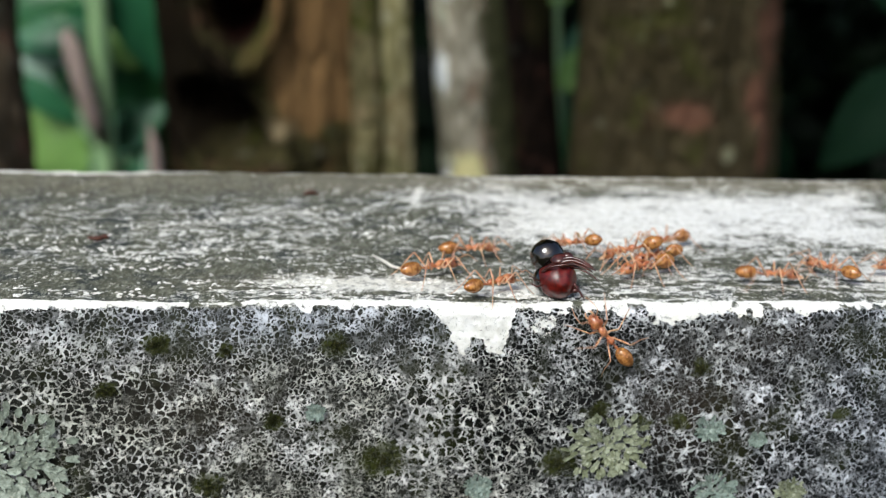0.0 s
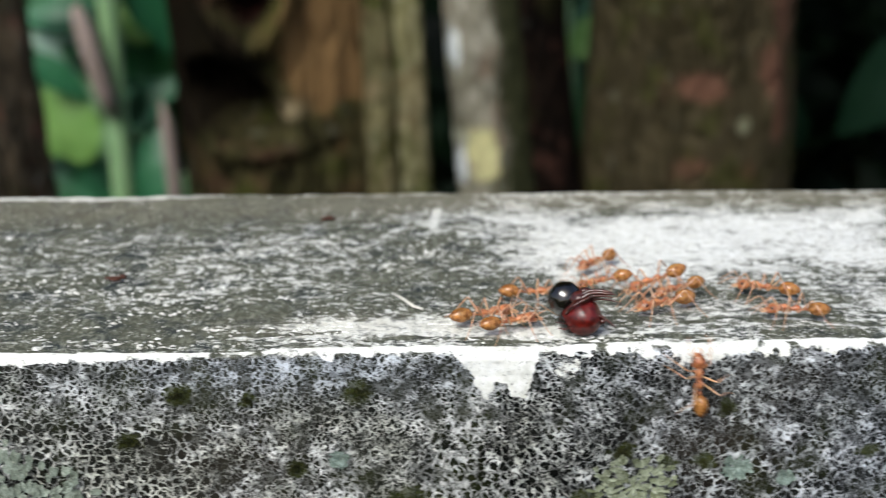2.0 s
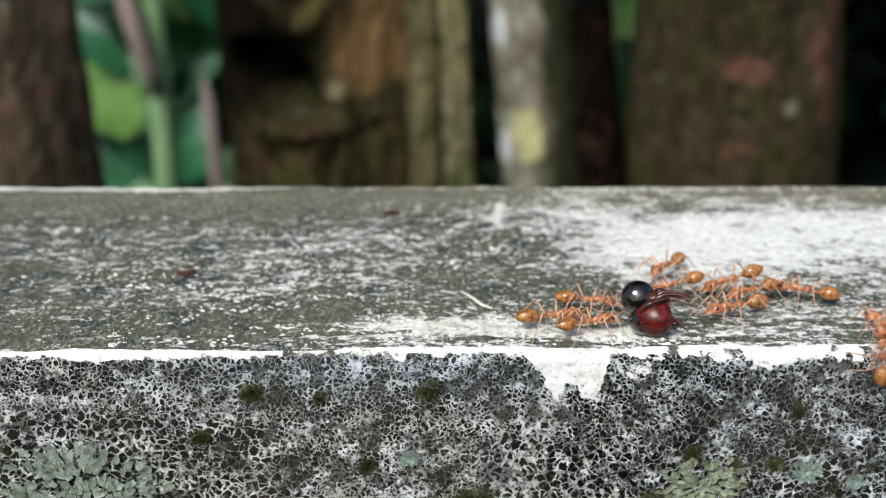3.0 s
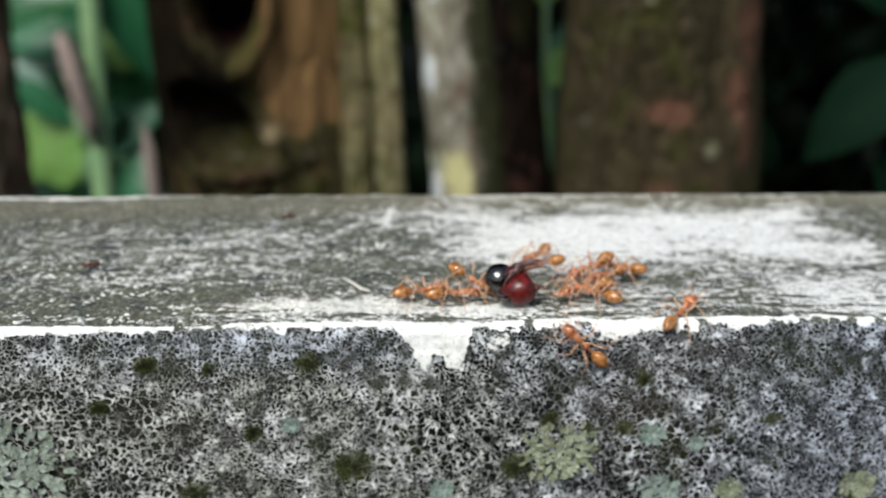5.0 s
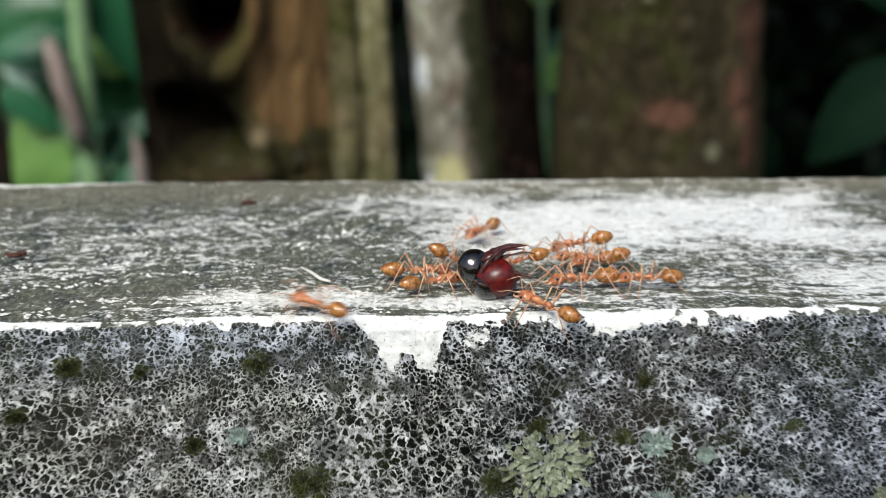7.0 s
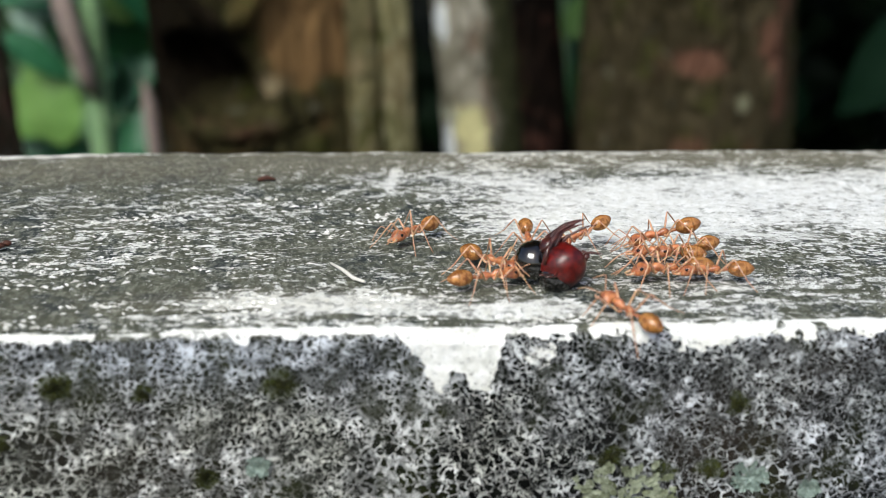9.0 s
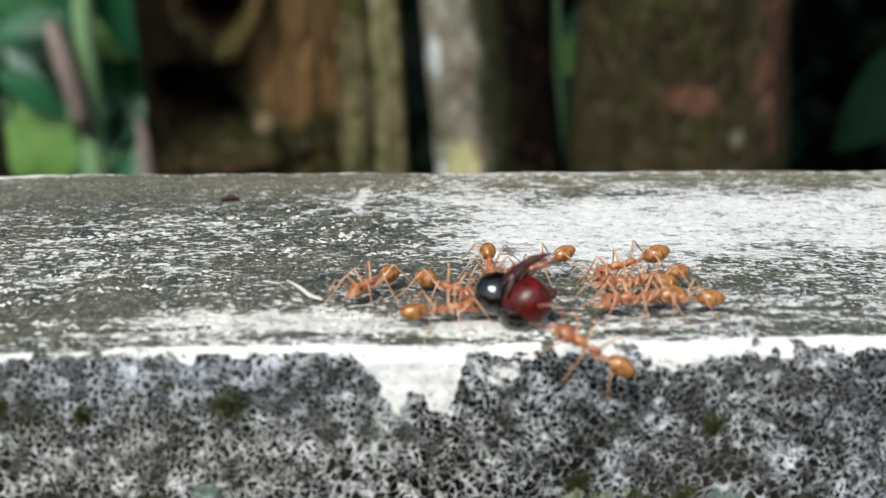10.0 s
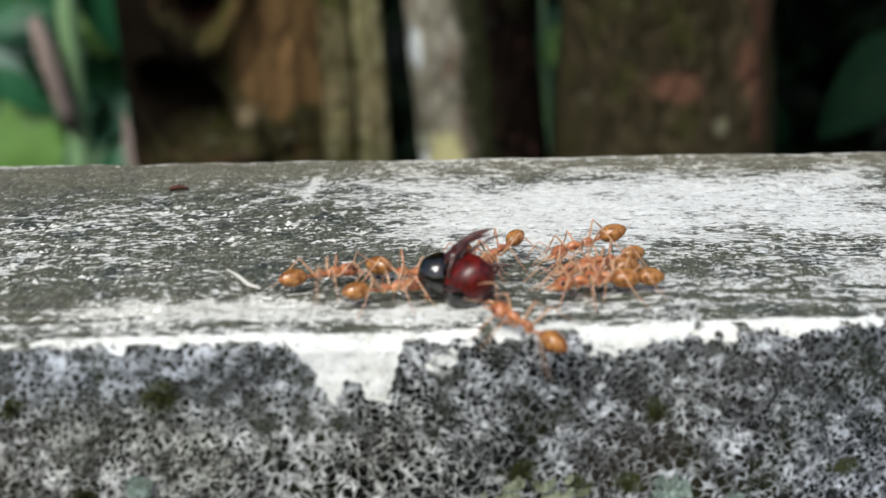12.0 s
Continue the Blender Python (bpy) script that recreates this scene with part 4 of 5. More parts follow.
def leg_mesh(k, side):
    bm = bmesh.new()
    thigh, shin, foot = REACH[k]
    a = radians(HIPS[k][1])
    out = Vector((math.cos(a), side * math.sin(a), 0))
    hip = Vector((0, 0, 0))
    hinge = out * 0.28 + Vector((0, 0, -0.10))
    knee = hinge + out * thigh * 0.66 + Vector((0, 0, thigh * 0.74))
    ankle = knee + out * shin * 0.62 + Vector((0, 0, -shin * 0.78))
    toe = Vector((ankle.x, ankle.y, -1.26)) + out * foot * 0.80
    mid = (hinge + knee) / 2 + Vector((0, 0, 0.05))
    pts = [hip, hinge * 0.6, hinge, mid, knee - out * 0.06, knee + out * 0.05, (knee + ankle) / 2 + out * 0.05, ankle, (ankle + toe) / 2 + Vector((0, 0, -0.04)), toe]
    rad = [0.15, 0.14, 0.085, 0.105, 0.070, 0.060, 0.070, 0.046, 0.036, 0.030]
    tube(bm, [p * MM for p in pts], [r * MM for r in rad], 8)
    return bm


def lathe(bm, rings, sides=18, flat=1.0):
    """A body segment along x: rings of (x, z, radius), rounded at both ends."""
    tube(bm, [Vector((x * MM, 0, z * MM)) for x, z, r in rings], [r * MM for x, z, r in rings], sides)
    if flat != 1.0:
        for v in bm.verts:
            v.co.y *= flat


def build_ant():
    ant = tagged(empty("ant", (0, 0, 0)), "orange weaver ant tugging at its prey on the wall", "ant", "ants on the wall")
    bm = bmesh.new()
    vs = ball(bm, (2.72 * MM, 0, 0.06 * MM), (0.80 * MM, 0.72 * MM, 0.54 * MM), 26, 18)
    for v in vs:  # heart-shaped: broad and notched behind, narrow at the mouth
        f = (v.co.x / MM - 2.72) / 0.8
        v.co.y *= 1.0 - 0.30 * f
        v.co.x += 0.16 * MM * math.exp(-(v.co.y / MM / 0.22) ** 2) * max(-f, 0)
        v.co.z -= 0.22 * MM * max(f, 0)
    head = part("head", bm, ANT_BODY, ant)
    for s in (-1, 1):
        bm = bmesh.new()
        ball(bm, (2.85 * MM, s * 0.60 * MM, 0.24 * MM), (0.17 * MM, 0.11 * MM, 0.15 * MM), 12, 8)
        part("eye", bm, ANT_EYE, head, "black compound eye")
        bm = bmesh.new()
        tube(bm, [Vector(p) * MM for p in ((3.30, s * 0.32, -0.14), (3.62, s * 0.38, -0.22), (3.90, s * 0.26, -0.27), (4.02, s * 0.05, -0.28))], [0.13 * MM, 0.115 * MM, 0.075 * MM, 0.02 * MM], 8)
        part("mandible", bm, ANT_LEG, head)
        bm = bmesh.new()
        tube(bm, [Vector(p) * MM for p in ((3.15, s * 0.20, 0.24), (3.45, s * 0.55, 0.62), (3.80, s * 0.95, 0.98), (3.95, s * 1.08, 1.05), (4.35, s * 1.12, 0.80), (4.85, s * 1.05, 0.42), (5.40, s * 0.86, 0.02))],
             [0.060 * MM, 0.045 * MM, 0.048 * MM, 0.040 * MM, 0.042 * MM, 0.048 * MM, 0.036 * MM], 8)
        part("antenna", bm, ANT_LEG, ant)
    # the neck and fore part, the narrow saddle, the raised hind part
    bm = bmesh.new()
    lathe(bm, [(2.12, 0.02, 0.13), (1.98, 0.03, 0.22), (1.82, 0.08, 0.34), (1.58, 0.14, 0.42), (1.32, 0.15, 0.41), (1.10, 0.10, 0.33), (0.90, 0.03, 0.24), (0.72, 0.01, 0.21),
               (0.52, 0.05, 0.26), (0.30, 0.10, 0.34), (0.08, 0.10, 0.37), (-0.12, 0.04, 0.31), (-0.26, -0.05, 0.18), (-0.32, -0.08, 0.10)], 18, 0.92)
    part("thorax", bm, ANT_BODY, ant)
    bm = bmesh.new()
    lathe(bm, [(-0.28, -0.10, 0.10), (-0.46, -0.06, 0.10), (-0.66, 0.02, 0.14), (-0.80, 0.05, 0.17), (-0.94, 0.02, 0.14), (-1.12, -0.02, 0.10), (-1.24, 0.0, 0.12)], 12)
    part("petiole", bm, ANT_BODY, ant)
    bm = bmesh.new()
    vs = ball(bm, (-2.18 * MM, 0, 0.10 * MM), (0.74 * MM, 0.76 * MM, 0.98 * MM), 26, 36, Matrix.Rotation(math.pi / 2, 4, "Y"))
    for v in vs:  # the ball's poles lie fore and aft; pointed behind, with the soft steps of its plates
        f = (v.co.x / MM + 2.18) / 0.98
        k = (1.0 - 0.24 * max(-f - 0.1, 0)) * (1.0 + 0.020 * (1 - ((f * 1.6) % 1.0)))
        v.co.y, v.co.z = v.co.y * k, 0.10 * MM + (v.co.z - 0.10 * MM) * k
        v.co.x = -2.18 * MM + (v.co.x + 2.18 * MM) * 1.22
    part("gaster", bm, ANT_GASTER, ant, "round amber abdomen")
    for k in range(3):
        for s in (1, -1):
            ob = part("leg", leg_mesh(k, s), ANT_LEG, ant)
            ob.location = (HIPS[k][0] * MM, s * 0.22 * MM, -0.12 * MM)
    return ant


FIRST = build_ant()
SIZES = {"A": 0.97, "B": 1.04, "C": 0.95, "D": 0.93, "E": 1.0, "F": 1.02, "G": 1.1, "H": 1.0, "K": 0.98, "L": 1.0, "M": 0.98, "N": 0.96}
NOTES = {"H": "orange weaver ant walking over the wall's edge", "K": "orange weaver ant hurrying along the wall", "L": "orange weaver ant stretched over the wall's rim",
         "N": "orange weaver ant crowded between its nestmates", "E": "orange weaver ant walking on the wall", "M": "orange weaver ant among its nestmates on the wall", "F": "orange weaver ant with its abdomen raised", "G": "large orange weaver ant with a long body"}
ANTS = {}
for key, size in SIZES.items():
    one = FIRST if key == "A" else copy_thing(FIRST, Matrix())
    one.scale = (size,) * 3
    if key in NOTES:
        tagged(one, NOTES[key])
    ANTS[key] = one


# ---- the prey: a dead, curled-up insect, black and dark red ----
def build_prey():
    prey = tagged(empty("dead_insect", (0, 0, 0)), "dead curled insect, glossy black and dark red", "insect")
    bm = bmesh.new()
    vs = ball(bm, (0, 0, 0), (1.86 * MM, 2.15 * MM, 1.80 * MM), 48, 34)
    for v in vs:  # swollen cheeks, a shallow furrow between them and a dented brow
        x, y, z = v.co / MM
        v.co *= 1.0 + 0.03 * math.sin(x * 2.2) + 0.02 * math.sin(y * 2.6 + 1.0) * math.cos(z * 1.8)
        v.co.z -= 0.16 * MM * math.exp(-((x - 0.25) / 0.28) ** 2) * (z > 0)
        v.co.x -= 0.14 * MM * math.exp(-((z - 0.3) / 0.5) ** 2 - ((y + 1.2) / 0.8) ** 2) * (x > 0)
    head = part("head", bm, PREY_RED, prey, "dark red glossy head")
    for s in (-1, 1):  # toothed jaws
        bm = bmesh.new()
        tube(bm, [Vector(p) * MM for p in ((1.25, -0.5 + s * 0.6, -0.75), (1.62, -0.7 + s * 0.62, -0.74), (1.84, -0.8 + s * 0.40, -0.66), (1.92, -0.9 + s * 0.12, -0.58))], [r * MM for r in (0.32, 0.24, 0.14, 0.04)], 9)
        part("mandible", bm, PREY_LEG, head)
    bm = bmesh.new()
    vs = ball(bm, (-0.85 * MM, 0.9 * MM, 1.85 * MM), (1.58 * MM, 1.45 * MM, 1.56 * MM), 48, 36)
    for v in vs:  # the overlapping plates step down towards the tip
        x, y, z = v.co / MM
        along = (z - 1.85) * 0.8 - (x + 0.85) * 0.6
        k = 1.0 + 0.030 * (((along + 2.0) * 1.15) % 1.0)
        c = Vector((-0.85, 0.9, 1.85)) * MM
        v.co = c + (v.co - c) * k
    part("abdomen", bm, PREY_BLACK, prey, "shiny black abdomen")
    # black thorax, enlarged downward to stand for the shadow under the body
    bm = bmesh.new()
    ball(bm, (-0.72 * MM, 0.30 * MM, -0.20 * MM), (1.48 * MM, 1.60 * MM, 1.42 * MM), 36, 24)
    part("thorax", bm, PREY_BLACK, prey)
    # the middle body, folded over: three knotted segments
    for at, radii in (((0.30, -0.05, 1.50), (1.00, 1.15, 0.78)), ((0.05, -0.55, 1.95), (0.78, 0.80, 0.55)), ((0.75, -0.30, 2.15), (0.58, 0.62, 0.50))):
        bm = bmesh.new()
        for v in ball(bm, [k * MM for k in at], [k * MM for k in radii], 24, 16):
            v.co.x += 0.06 * MM * math.sin(v.co.z / MM * 6)
            v.co.z += 0.05 * MM * math.sin(v.co.y / MM * 7)
        part("waist", bm, PREY_LEG, prey, "dark red-brown folded middle body")
    legs = [((-0.9, -0.6, 1.3), (-0.1, -1.0, 1.75), (0.8, -1.3, 2.1), (1.1, -1.4, 2.15), (1.9, -1.75, 1.98), (2.7, -2.1, 1.68), (3.1, -2.28, 1.48)),
            ((-0.6, -0.3, 1.6), (0.1, -0.75, 1.98), (0.85, -1.1, 2.32), (1.15, -1.2, 2.36), (1.9, -1.55, 2.18), (2.6, -1.9, 1.88), (2.95, -2.06, 1.68)),
            ((-0.3, -0.9, 1.2), (0.4, -1.25, 1.6), (1.1, -1.5, 1.85), (1.35, -1.56, 1.86), (2.0, -1.8, 1.68), (2.6, -2.02, 1.42), (2.9, -2.12, 1.25)),
            ((1.0, -0.9, 0.0), (1.3, -1.1, -0.1), (1.6, -1.3, -0.35), (1.7, -1.4, -0.5), (1.95, -1.58, -0.84), (2.24, -1.8, -1.28), (2.4, -1.9, -1.5)),
            ((0.8, -0.6, 1.2), (1.2, -0.9, 1.45), (1.65, -1.2, 1.42), (1.8, -1.3, 1.35), (2.54, -1.86, 1.14), (3.12, -2.28, 0.79), (3.4, -2.45, 0.5)),
            ((-1.5, -0.8, 0.9), (-1.2, -1.2, 1.3), (-0.8, -1.5, 1.6), (-0.6, -1.6, 1.65), (0.1, -1.7, 1.8), (0.9, -1.7, 1.95), (1.3, -1.6, 2.0))]
    for i, pts in enumerate(legs):
        bm = bmesh.new()
        k = 1.35 if i < 2 else 0.85
        tube(bm, [Vector(p) * MM for p in pts], [r * k * MM for r in (0.17, 0.24, 0.16, 0.10, 0.14, 0.07, 0.03)], 9)
        part("leg", bm, PREY_LEG, prey)
    for s in (-0.25, 0.25):
        bm = bmesh.new()
        tube(bm, [Vector(p) * MM for p in ((-1.4, -0.9 + s, -0.2), (-2.0, -1.2 + s, -0.1 + s), (-2.7, -1.3 + s, 0.3 + s))], [r * MM for r in (0.10, 0.08, 0.05)], 7)
        part("antenna", bm, PREY_LEG, prey)
    return prey


PREY = build_prey()
PREY.scale = (1.1, 1.1, 1.1)


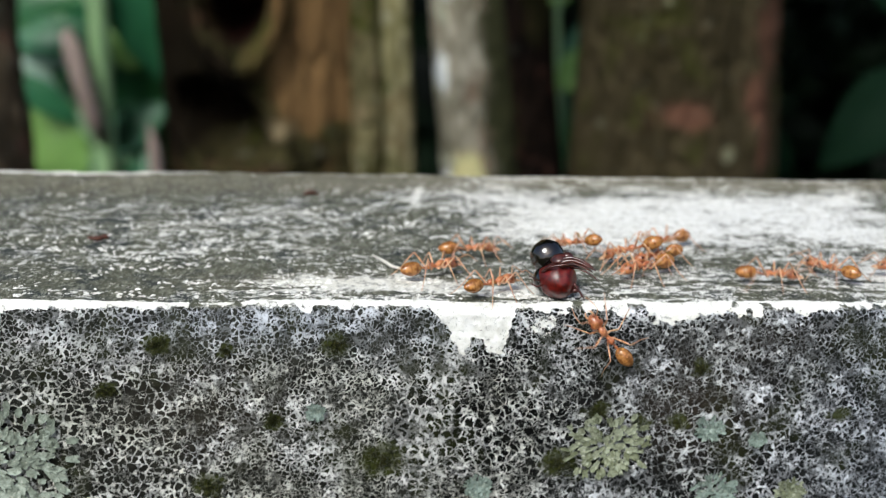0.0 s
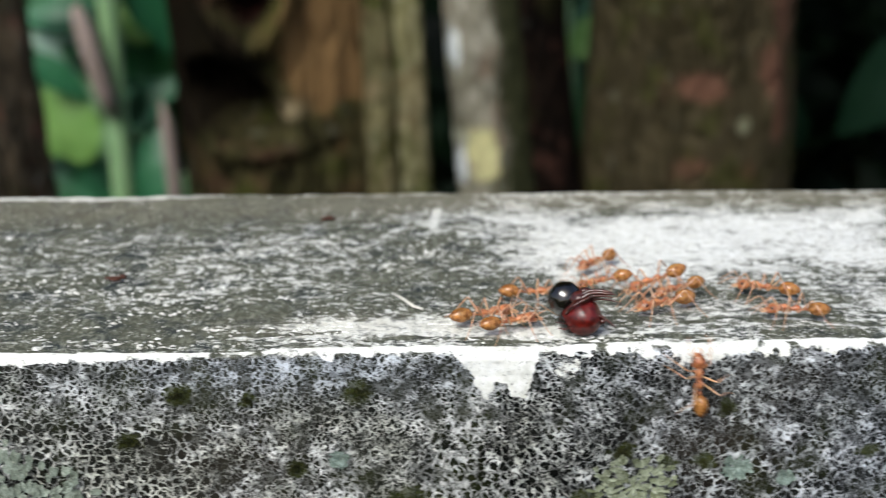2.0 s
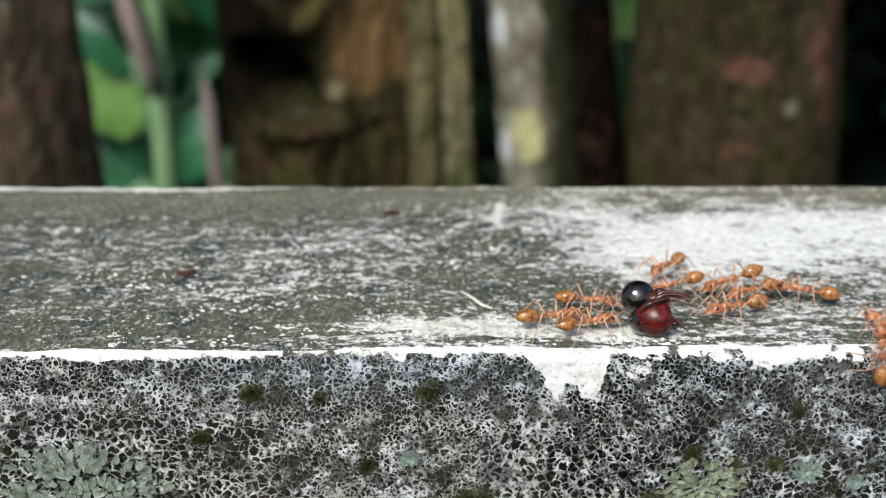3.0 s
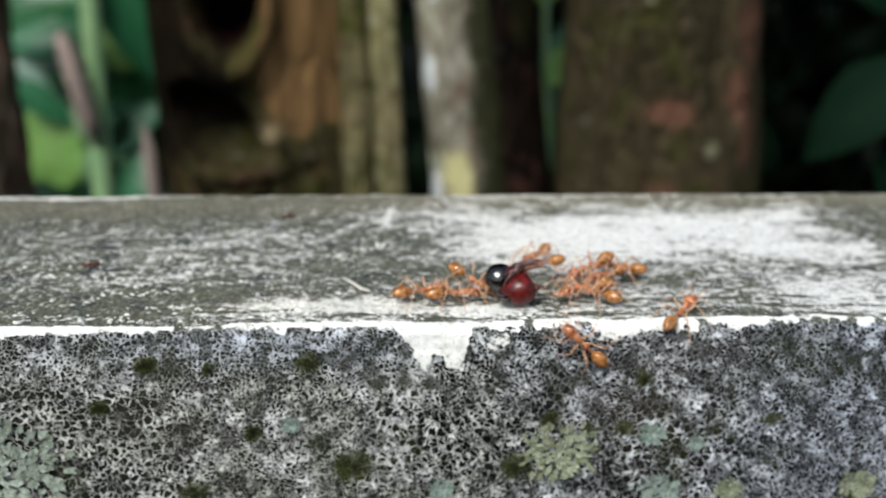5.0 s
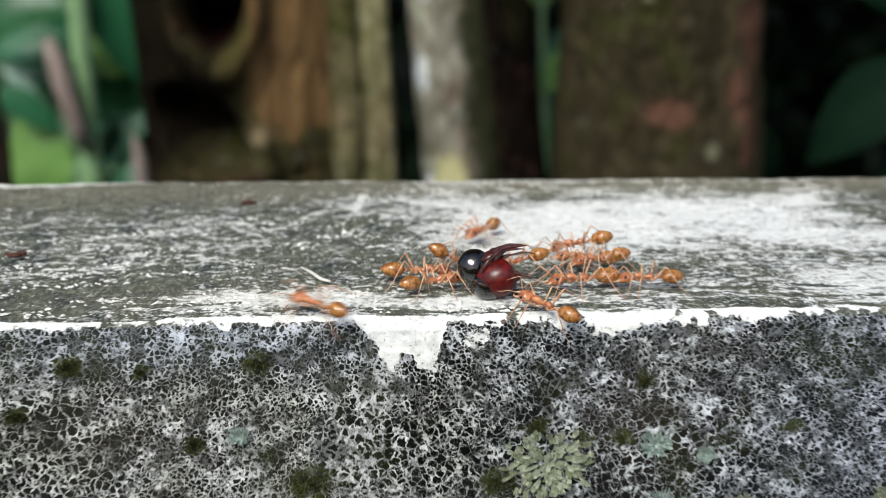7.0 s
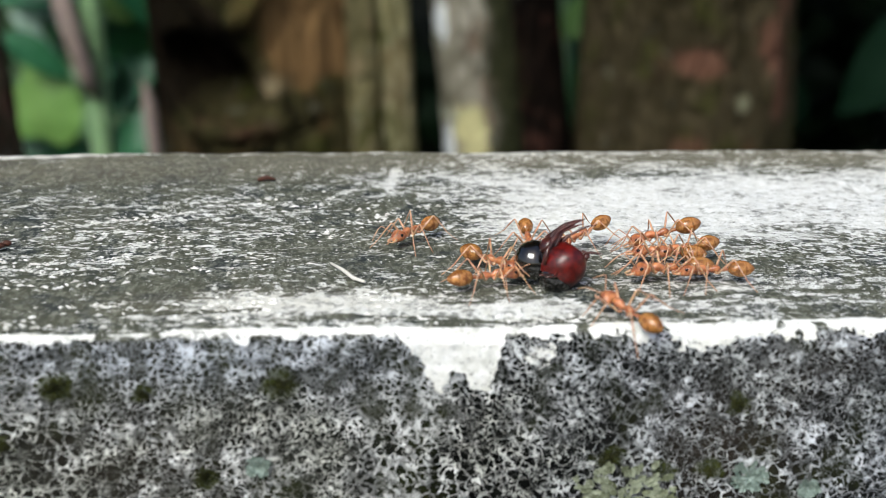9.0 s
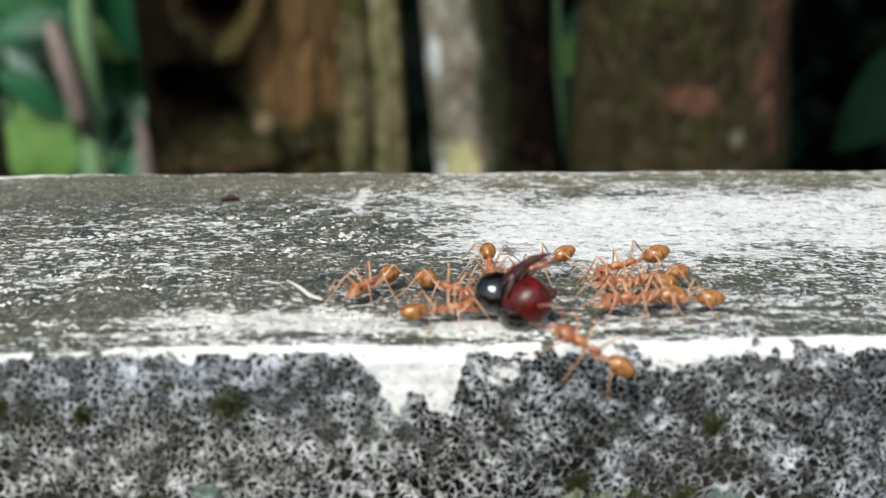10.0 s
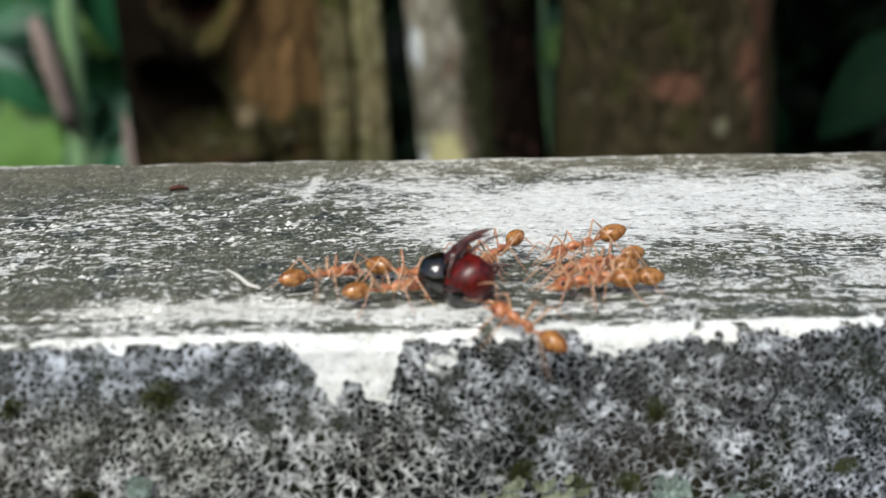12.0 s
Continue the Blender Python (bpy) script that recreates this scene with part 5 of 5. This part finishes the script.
# ---- what moves ----
PATHS = {  # seconds, place in millimetres, turn in degrees
    "A": [(0, 1.3, 2.5, 1.3, 0, 0, 34), (0.5, 1.5, 4.7, 1.3, 0, 0, 29), (1, 1.6, 3.6, 1.3, 0, 0, 12), (1.5, 1.6, 3.7, 1.3, 0, 0, 22), (2, 1.1, 4, 1.3, 0, 0, 22), (2.5, 1.2, 3.7, 1.3, 0, 0, 17), (3, 1.7, 4.1, 1.3, 0, 0, 21), (3.5, 1.3, 5.1, 1.3, 0, 0, 19), (5.5, 2.3, 6.4, 1.3, 0, 0, 6), (6, 2.6, 5.5, 1.3, 0, 0, 8), (6.5, 2.9, 6.8, 1.3, 0, 0, 23), (7, 2.5, 7, 1.3, 0, 0, 22), (7.5, 2.8, 6.2, 1.3, 0, 0, 17), (9.5, 2.5, 9.2, 1.3, 0, 0, 17), (10, 2, 4.7, 1.3, 0, 0, 15), (10.5, 2.1, 6.2, 1.3, 0, 0, 11), (11, 2, 5.7, 1.3, 0, 0, 18), (11.5, 2.2, 6.5, 1.3, 0, 0, 18), (12, 2.4, 6.6, 1.3, 0, 0, 18)],
    "B": [(0, -4.6, 8, 1.3, 0, 0, 31), (0.5, -3.1, 9.7, 1.3, 0, 0, 20), (1, -1.5, 9.7, 1.3, 0, 0, 23), (1.5, -1.1, 7.7, 1.3, 0, 0, 20), (2, -1.5, 6.3, 1.3, 0, 0, 18), (2.5, -1.9, 6.9, 1.3, 0, 0, 20), (3, -1.9, 5.9, 1.3, 0, 0, 9), (3.5, -2.2, 5.2, 1.3, 0, 0, 21), (5.5, -1.4, 7.8, 1.3, 0, 0, 21), (6, -1, 7.5, 1.3, 0, 0, 1), (6.5, 0.1, 9, 1.3, 0, 0, 2), (7, 1.2, 10.8, 1.3, 0, 0, -2), (7.5, 1.8, 11.3, 1.3, 0, 0, -23), (9.5, 3.8, 13.6, 1.3, 0, 0, -49), (10, 2.7, 10.7, 1.3, 0, 0, -51), (10.5, 3.5, 11.7, 1.3, 0, 0, -58), (11, 3.1, 11.8, 1.3, 0, 0, -46), (11.5, 3.8, 11.6, 1.3, 0, 0, -42), (12, 4.1, 11, 1.3, 0, 0, -35)],
    "C": [(0, -0.1, 15.2, 1.3, 0, 0, 8), (0.5, 3.2, 17, 1.3, 0, 0, -10), (1, 4.5, 16.8, 1.3, 0, 0, -19), (1.5, 4.9, 14.1, 1.3, 0, 0, -11), (2, 4.1, 12.7, 1.3, 0, 0, -2), (2.5, 3, 11.3, 1.3, 0, 0, -18), (3, 2.4, 10.4, 1.3, 0, 0, -14), (3.5, 2.3, 10.6, 1.3, 0, 0, -9), (5.5, 5.1, 9.8, 2, 0, 28, -47), (6, 5.6, 10.7, 2, 0, 24, -63), (6.5, 6.4, 12.3, 2, 0, 33, -41), (7, 5.5, 12.1, 2, 0, 28, 3), (7.5, 5.6, 13.2, 1.8, 0, 16, -35), (9.5, 7.9, 18.7, 1.8, 0, 8, -94), (10, 6.9, 15.5, 1.8, 0, 9, -91), (10.5, 9.4, 14.8, 1.5, 0, 4, -85), (11, 9.8, 14.4, 1.3, 0, 0, -88), (11.5, 10, 14.6, 1.3, 0, 0, -92), (12, 9.8, 14, 1.3, 0, 0, -85)],
    "D": [(0, 12.5, 16.3, 1.8, 0, 15, 141), (0.5, 12.6, 17.9, 1.8, 0, 16, -172), (1, 12, 18.1, 1.8, 0, 18, -174), (1.5, 11.7, 15.6, 1.8, 0, 20, 172), (2, 12.7, 14.7, 1.8, 0, 18, 164), (2.5, 12.5, 14.7, 1.8, 0, 20, 172), (3, 12.8, 13.8, 1.8, 0, 21, 169), (3.5, 12.5, 13, 1.8, 0, 16, 153), (5.5, 13.5, 16.2, 1.8, 0, 15, 178), (6, 12.9, 13.8, 1.8, 0, 15, -170), (6.5, 12.7, 14.4, 1.8, 0, 19, 176), (7, 12.2, 12.2, 1.8, 0, 18, 172), (7.5, 12.9, 14.3, 1.8, 0, 16, 174), (9.5, 13.1, 19.5, 1.8, 0, 16, -146), (10, 11.7, 14.9, 1.8, 0, 17, -156), (10.5, 13.2, 17, 1.8, 0, 12, -143), (11, 13, 16.2, 1.8, 0, 11, -146), (11.5, 13, 16.2, 1.8, 0, 12, -136), (12, 12.8, 15.1, 1.8, 0, 11, -131)],
    "E": [(0, 23.6, 19.7, 1.3, 0, 0, -149), (0.5, 21.2, 25.4, 1.3, 0, 0, 173), (1, 16.4, 25.3, 1.3, 0, 0, -155), (1.5, 15.7, 26.2, 1.3, 0, 0, -152), (2, 13.5, 23.1, 1.3, 0, 0, -136), (2.5, 13.5, 21.4, 1.3, 0, 0, -133), (3, 13.5, 21.4, 1.3, 0, 0, -131), (3.5, 13.4, 21.4, 1.3, 0, 0, -134), (5.5, 13.9, 21.8, 1.3, 0, 0, -121), (6, 13.6, 22.9, 1.3, 0, 0, -132), (6.5, 13.8, 26.1, 1.3, 0, 0, -147), (7, 9.8, 26.7, 1.3, 0, 0, -127), (7.5, 5.2, 24.3, 1.3, 0, 0, -115), (9.5, -3.1, 20.4, 1.3, 0, 0, -134), (10, -3, 12, 1.3, 0, 0, -125), (10.2, -4.6, 9.4, 1.3, 0, 0, -128), (10.4, -6.3, 9.4, 1.3, 0, 0, -135), (10.6, -8.7, 8.5, 1.3, 0, 0, -147), (10.8, -7.8, 6.2, 1.3, 0, 0, -71), (11, -5.3, 6.5, 1.3, 0, 0, 2), (11.4, -2.4, 9.6, 1.3, 0, 0, 22), (12, -2.7, 10.4, 1.3, 0, 0, 24)],
    "F": [(0, 18, 12.6, 2.2, 0, 20, 159), (0.5, 19.1, 14.9, 2.2, 0, 15, -167), (1, 19.2, 14.4, 2.3, 0, 16, -171), (1.5, 18.8, 14.4, 2.3, 0, 15, -170), (2, 18.4, 13.7, 2.3, 0, 15, -165), (2.5, 18.8, 14.4, 2.3, 0, 15, -170), (3, 19.1, 14, 2.3, 0, 15, -169), (3.5, 18.7, 13.3, 2.3, 0, 15, -170), (5.5, 19.5, 13.6, 2.3, 0, 13, -147), (6, 19.7, 15.5, 2.3, 0, 14, -169), (6.5, 19.6, 15.8, 2.3, 0, 17, 174), (7, 19.5, 17.1, 2.3, 0, 15, 163), (7.5, 19.2, 16.6, 2.3, 0, 14, -175), (9.5, 20.4, 17.2, 2.4, 0, 14, -176), (10, 18.9, 13.1, 2.4, 0, 15, -172), (10.5, 20.5, 14.2, 2.4, 0, 16, -174), (11, 20.7, 15, 2.4, 0, 18, 177), (11.5, 19.8, 14.3, 2.4, 0, 15, 179), (12, 20.1, 14.4, 2.4, 0, 15, -170)],
    "G": [(0, 19, 9.3, 1.3, 0, 0, -150), (0.5, 19.1, 10.2, 1.3, 0, 0, -147), (1, 18.8, 9.1, 1.3, 0, 0, -155), (1.5, 18.5, 10, 1.3, 0, 0, -151), (2, 18.4, 9.1, 1.3, 0, 0, -155), (2.5, 18.6, 8.9, 1.3, 0, 0, -160), (3, 18.4, 8.6, 1.3, 0, 0, -159), (3.5, 18.4, 8.7, 1.3, 0, 0, -159), (5.5, 17.7, 7.7, 1.3, 0, 0, -154), (6, 18, 7.6, 1.3, 0, 0, -167), (6.5, 18.4, 8.2, 1.3, 0, 0, -177), (7, 18.2, 7.4, 1.3, 0, 0, -171), (7.5, 17.9, 7.2, 1.3, 0, 0, -175), (9.5, 19.8, 10.9, 1.3, 0, 0, -172), (10, 18.7, 6.9, 1.3, 0, 0, -168), (10.5, 19, 8.4, 1.3, 0, 0, -162), (11, 18.7, 6.3, 1.3, 0, 0, -176), (11.5, 18.6, 7.1, 1.3, 0, 0, -169), (12, 19.6, 7.2, 1.3, 0, 0, -171)],
    "H": [(0, 13.3, -1.3, -3.5, -90, -49, 180), (0.5, 12.5, -0.1, -0.6, -5, -31, 100), (1, 12.4, -0.2, -0.7, -6, -33, 101), (1.5, 12.8, 0.1, -0.6, -4, -25, 98), (2, 19.6, -1.3, -3.8, -90, -84, 180), (2.5, 23.8, -1.3, -5.4, -90, -87, 180), (3, 30.1, -1.3, -0.2, -90, -83, 180), (3.5, 43.5, -1.3, -3.1, -90, -82, 180), (5.5, 6.6, -1.3, -1.4, -90, -37, 180), (6, 2.8, -1.3, 0.3, -90, -50, -180), (6.5, 1.8, -1.3, -0.4, -90, -24, 180), (7, -8.1, 0.1, 1.3, -25, -4, 141), (7.3, -29.6, 7.4, 1.3, 0, 0, 169), (7.5, -44.3, 6.2, 1.3, 0, 0, 174), (9.5, -57, 13.3, 1.3, 0, 0, 178), (12, -45.8, 3.7, 1.3, 0, 0, 176)],
    "K": [(0, 31, 6.5, 1.3, 0, 0, -7), (0.5, 34.8, -1.3, -0.3, 90, -27, 0), (1, 51.6, 1.8, 1.3, 0, 0, 19), (2, 52.7, 1.7, 1.3, 0, 0, 65), (3, 41.9, 10.9, 1.3, 0, 0, 155), (3.5, 41.1, 9.2, 1.3, 0, 0, 156), (4.5, 32, 4, 1.6, 0, 0, 80), (5.5, 24.7, -0.3, -0.6, 30, -36, 22), (6, 25.1, 1.4, 0.9, 24, -5, 39), (6.25, 26, 5, 1.6, 0, 0, 125), (6.5, 26, 7.5, 1.3, 0, 0, -158), (7, 24.9, 7.3, 1.3, 0, 0, -179), (7.5, 23.2, 6.6, 1.3, 0, 0, -168), (9.5, 23.1, 10.3, 1.3, 0, 0, 175), (10, 21.9, 6.8, 1.3, 0, 0, 173), (10.5, 21.5, 7.8, 1.3, 0, 0, -178), (11, 21.1, 7.7, 1.3, 0, 0, -179), (11.5, 21.6, 9.3, 1.3, 0, 0, -174), (12, 21.8, 8, 1.3, 0, 0, 176)],
    "L": [(0, 39, 8.6, 1.3, 0, 0, 126), (0.5, 41.5, 9.7, 1.3, 0, 0, 126), (1, 37, 9.2, 1.3, 0, 0, 142), (1.5, 31.2, 8.7, 1.3, 0, 0, 146), (2, 30.5, 13, 1.3, 0, 0, 157), (2.5, 26.2, 12.3, 1.3, 0, 0, 150), (3, 27, 12.8, 1.3, 0, 0, 151), (3.5, 24.8, 13.2, 1.3, 0, 0, 133), (5.5, 16.6, 3.3, 1.3, 0, 0, 134), (6, 14.6, 1.6, 1.3, 0, 0, 140), (6.5, 13.8, -0.2, 1.1, -25, -8, 143), (7, 13.5, -0.2, 0.9, -25, -12, 143), (7.5, 13.3, -0.3, 0.7, -25, -16, 144), (9.5, 14, 1.1, 1, -17, -8, 122), (10, 13.1, -2.7, 0.5, -32, -30, 169), (10.5, 13.8, 0.3, 0.6, -21, -16, 133), (11, 13.9, -0.9, 0.7, -22, -21, 137), (11.5, 13.7, -1.1, 0.6, -24, -21, 143), (12, 13, -1.2, 0.7, -24, -20, 143)],
    "M": [(0, 47.3, 8.4, 1.3, 0, 0, 149), (0.5, 47.5, 7.3, 1.3, 0, 0, 141), (1, 45.4, 6.8, 1.3, 0, 0, 141), (1.5, 43.5, 13.4, 1.3, 0, 0, 136), (2, 31.5, 6.2, 1.3, 0, 0, 173), (2.5, 39.7, 5.1, 1.3, 0, 0, 161), (3, 32.2, 3.1, 1.3, 0, 0, 109), (3.5, 30.8, 14.4, 1.3, 0, 0, 145), (5.5, 21.1, 15.8, 1.3, 0, 0, 153), (6, 20.2, 15.2, 1.3, 0, 0, 152), (6.5, 19.2, 13.3, 1.3, 0, 0, 171), (7, 19.8, 14.7, 1.3, 0, 0, 166), (7.5, 19.3, 12.1, 1.3, 0, 0, 162), (9.5, 20.2, 14.9, 1.3, 0, 0, 172), (10, 19, 10.9, 1.3, 0, 0, 178), (10.5, 20.5, 11.1, 1.3, 0, 0, -172), (11, 20.3, 10.7, 1.3, 0, 0, -179), (11.5, 20.2, 11, 1.3, 0, 0, -178), (12, 20.4, 10.5, 1.3, 0, 0, -176)],
    "N": [(0, 20.9, 12.5, 1.6, 0, 3, -154), (0.5, 21.5, 14, 1.6, 0, 3, -148), (1, 21.3, 13.2, 1.6, 0, 3, -152), (1.5, 20.9, 13.6, 1.6, 0, 3, -151), (2, 20.7, 12.7, 1.6, 0, 3, -153), (2.5, 21, 12.8, 1.6, 0, 3, -157), (3, 21, 12.5, 1.6, 0, 3, -156), (3.5, 20.9, 12.4, 1.6, 0, 3, -156), (5.5, 21.1, 12.3, 1.6, 0, 3, -145), (6, 21.2, 12.8, 1.6, 0, 3, -158), (6.5, 21, 13.3, 1.6, 0, 4, -168), (7, 21.1, 13.6, 1.6, 0, 4, -167), (7.5, 21, 13.4, 1.6, 0, 3, -161), (9.5, 22.1, 15.4, 1.6, 0, 3, -163), (10, 20.7, 11.4, 1.6, 0, 3, -159), (10.5, 21.6, 12.6, 1.6, 0, 3, -155), (11, 21.5, 11.8, 1.6, 0, 4, -165), (11.5, 20.9, 11.7, 1.6, 0, 3, -162), (12, 21.6, 12, 1.6, 0, 3, -159)],
}
HELD = "ABCDFGN"
PREY_PATH = [(0, 8.1, 2.5, 111), (0.5, 8.1, 3.8, 120), (1, 8.1, 2.8, 117), (1.5, 8.2, 4.1, 124), (2, 8.4, 3.7, 135), (2.5, 8.1, 4.6, 124), (3, 8.5, 4.1, 121), (3.5, 8.4, 4.1, 128), (5.5, 9.5, 6.1, 143), (6, 9, 5.6, 137), (6.5, 9.2, 5.7, 132), (7, 8.9, 5.7, 129), (7.5, 9.3, 6.8, 140), (9.5, 9.5, 9.6, 154), (10, 8.7, 4.5, 146), (10.5, 9.7, 7.7, 157), (11, 10.1, 8, 164), (11.5, 9.6, 8.9, 167), (12, 9.2, 6.5, 153)]


def gait(leg, t, k, side, stride, hold):
    """A leg swings back and forth about its hip and lifts as it goes ahead."""
    beat = 2 * math.pi * (t * (2.2 if hold else 3.6)) + (0 if (k + (side > 0)) % 2 else math.pi) + hold * 1.7
    return pose(*leg.location, side * stride * 0.35 * max(0.0, math.cos(beat)), 0, side * stride * math.sin(beat))


def motions():
    for key, rows in PATHS.items():
        ant = ANTS[key]
        rows = sorted(rows)
        walk(ant, [(t, pose(x * MM, y * MM, z * MM, rx, ry, rz)) for t, x, y, z, rx, ry, rz in rows])
        legs = [ob for ob in ant.children if ob.name.startswith("leg")]
        hold = (HELD.index(key) + 1) if key in HELD else 0
        step = 0.25 if hold else 0.1
        for leg in legs:
            k = min(range(3), key=lambda j: abs(leg.location.x - HIPS[j][0] * MM))
            side = 1 if leg.location.y > 0 else -1
            walk(leg, [(j * step, gait(leg, j * step, k, side, 7 if hold else 17, hold)) for j in range(round(12 / step) + 1)])
    walk(PREY, [(t, pose(x * MM, y * MM, 1.85 * MM, 0, 0.62 * (111 - a), 0) @ pose(0, 0, 0, -30 * min(1.0, t / 8), 0, 36 * min(1.0, t / 8))) for t, x, y, a in PREY_PATH])


motions()
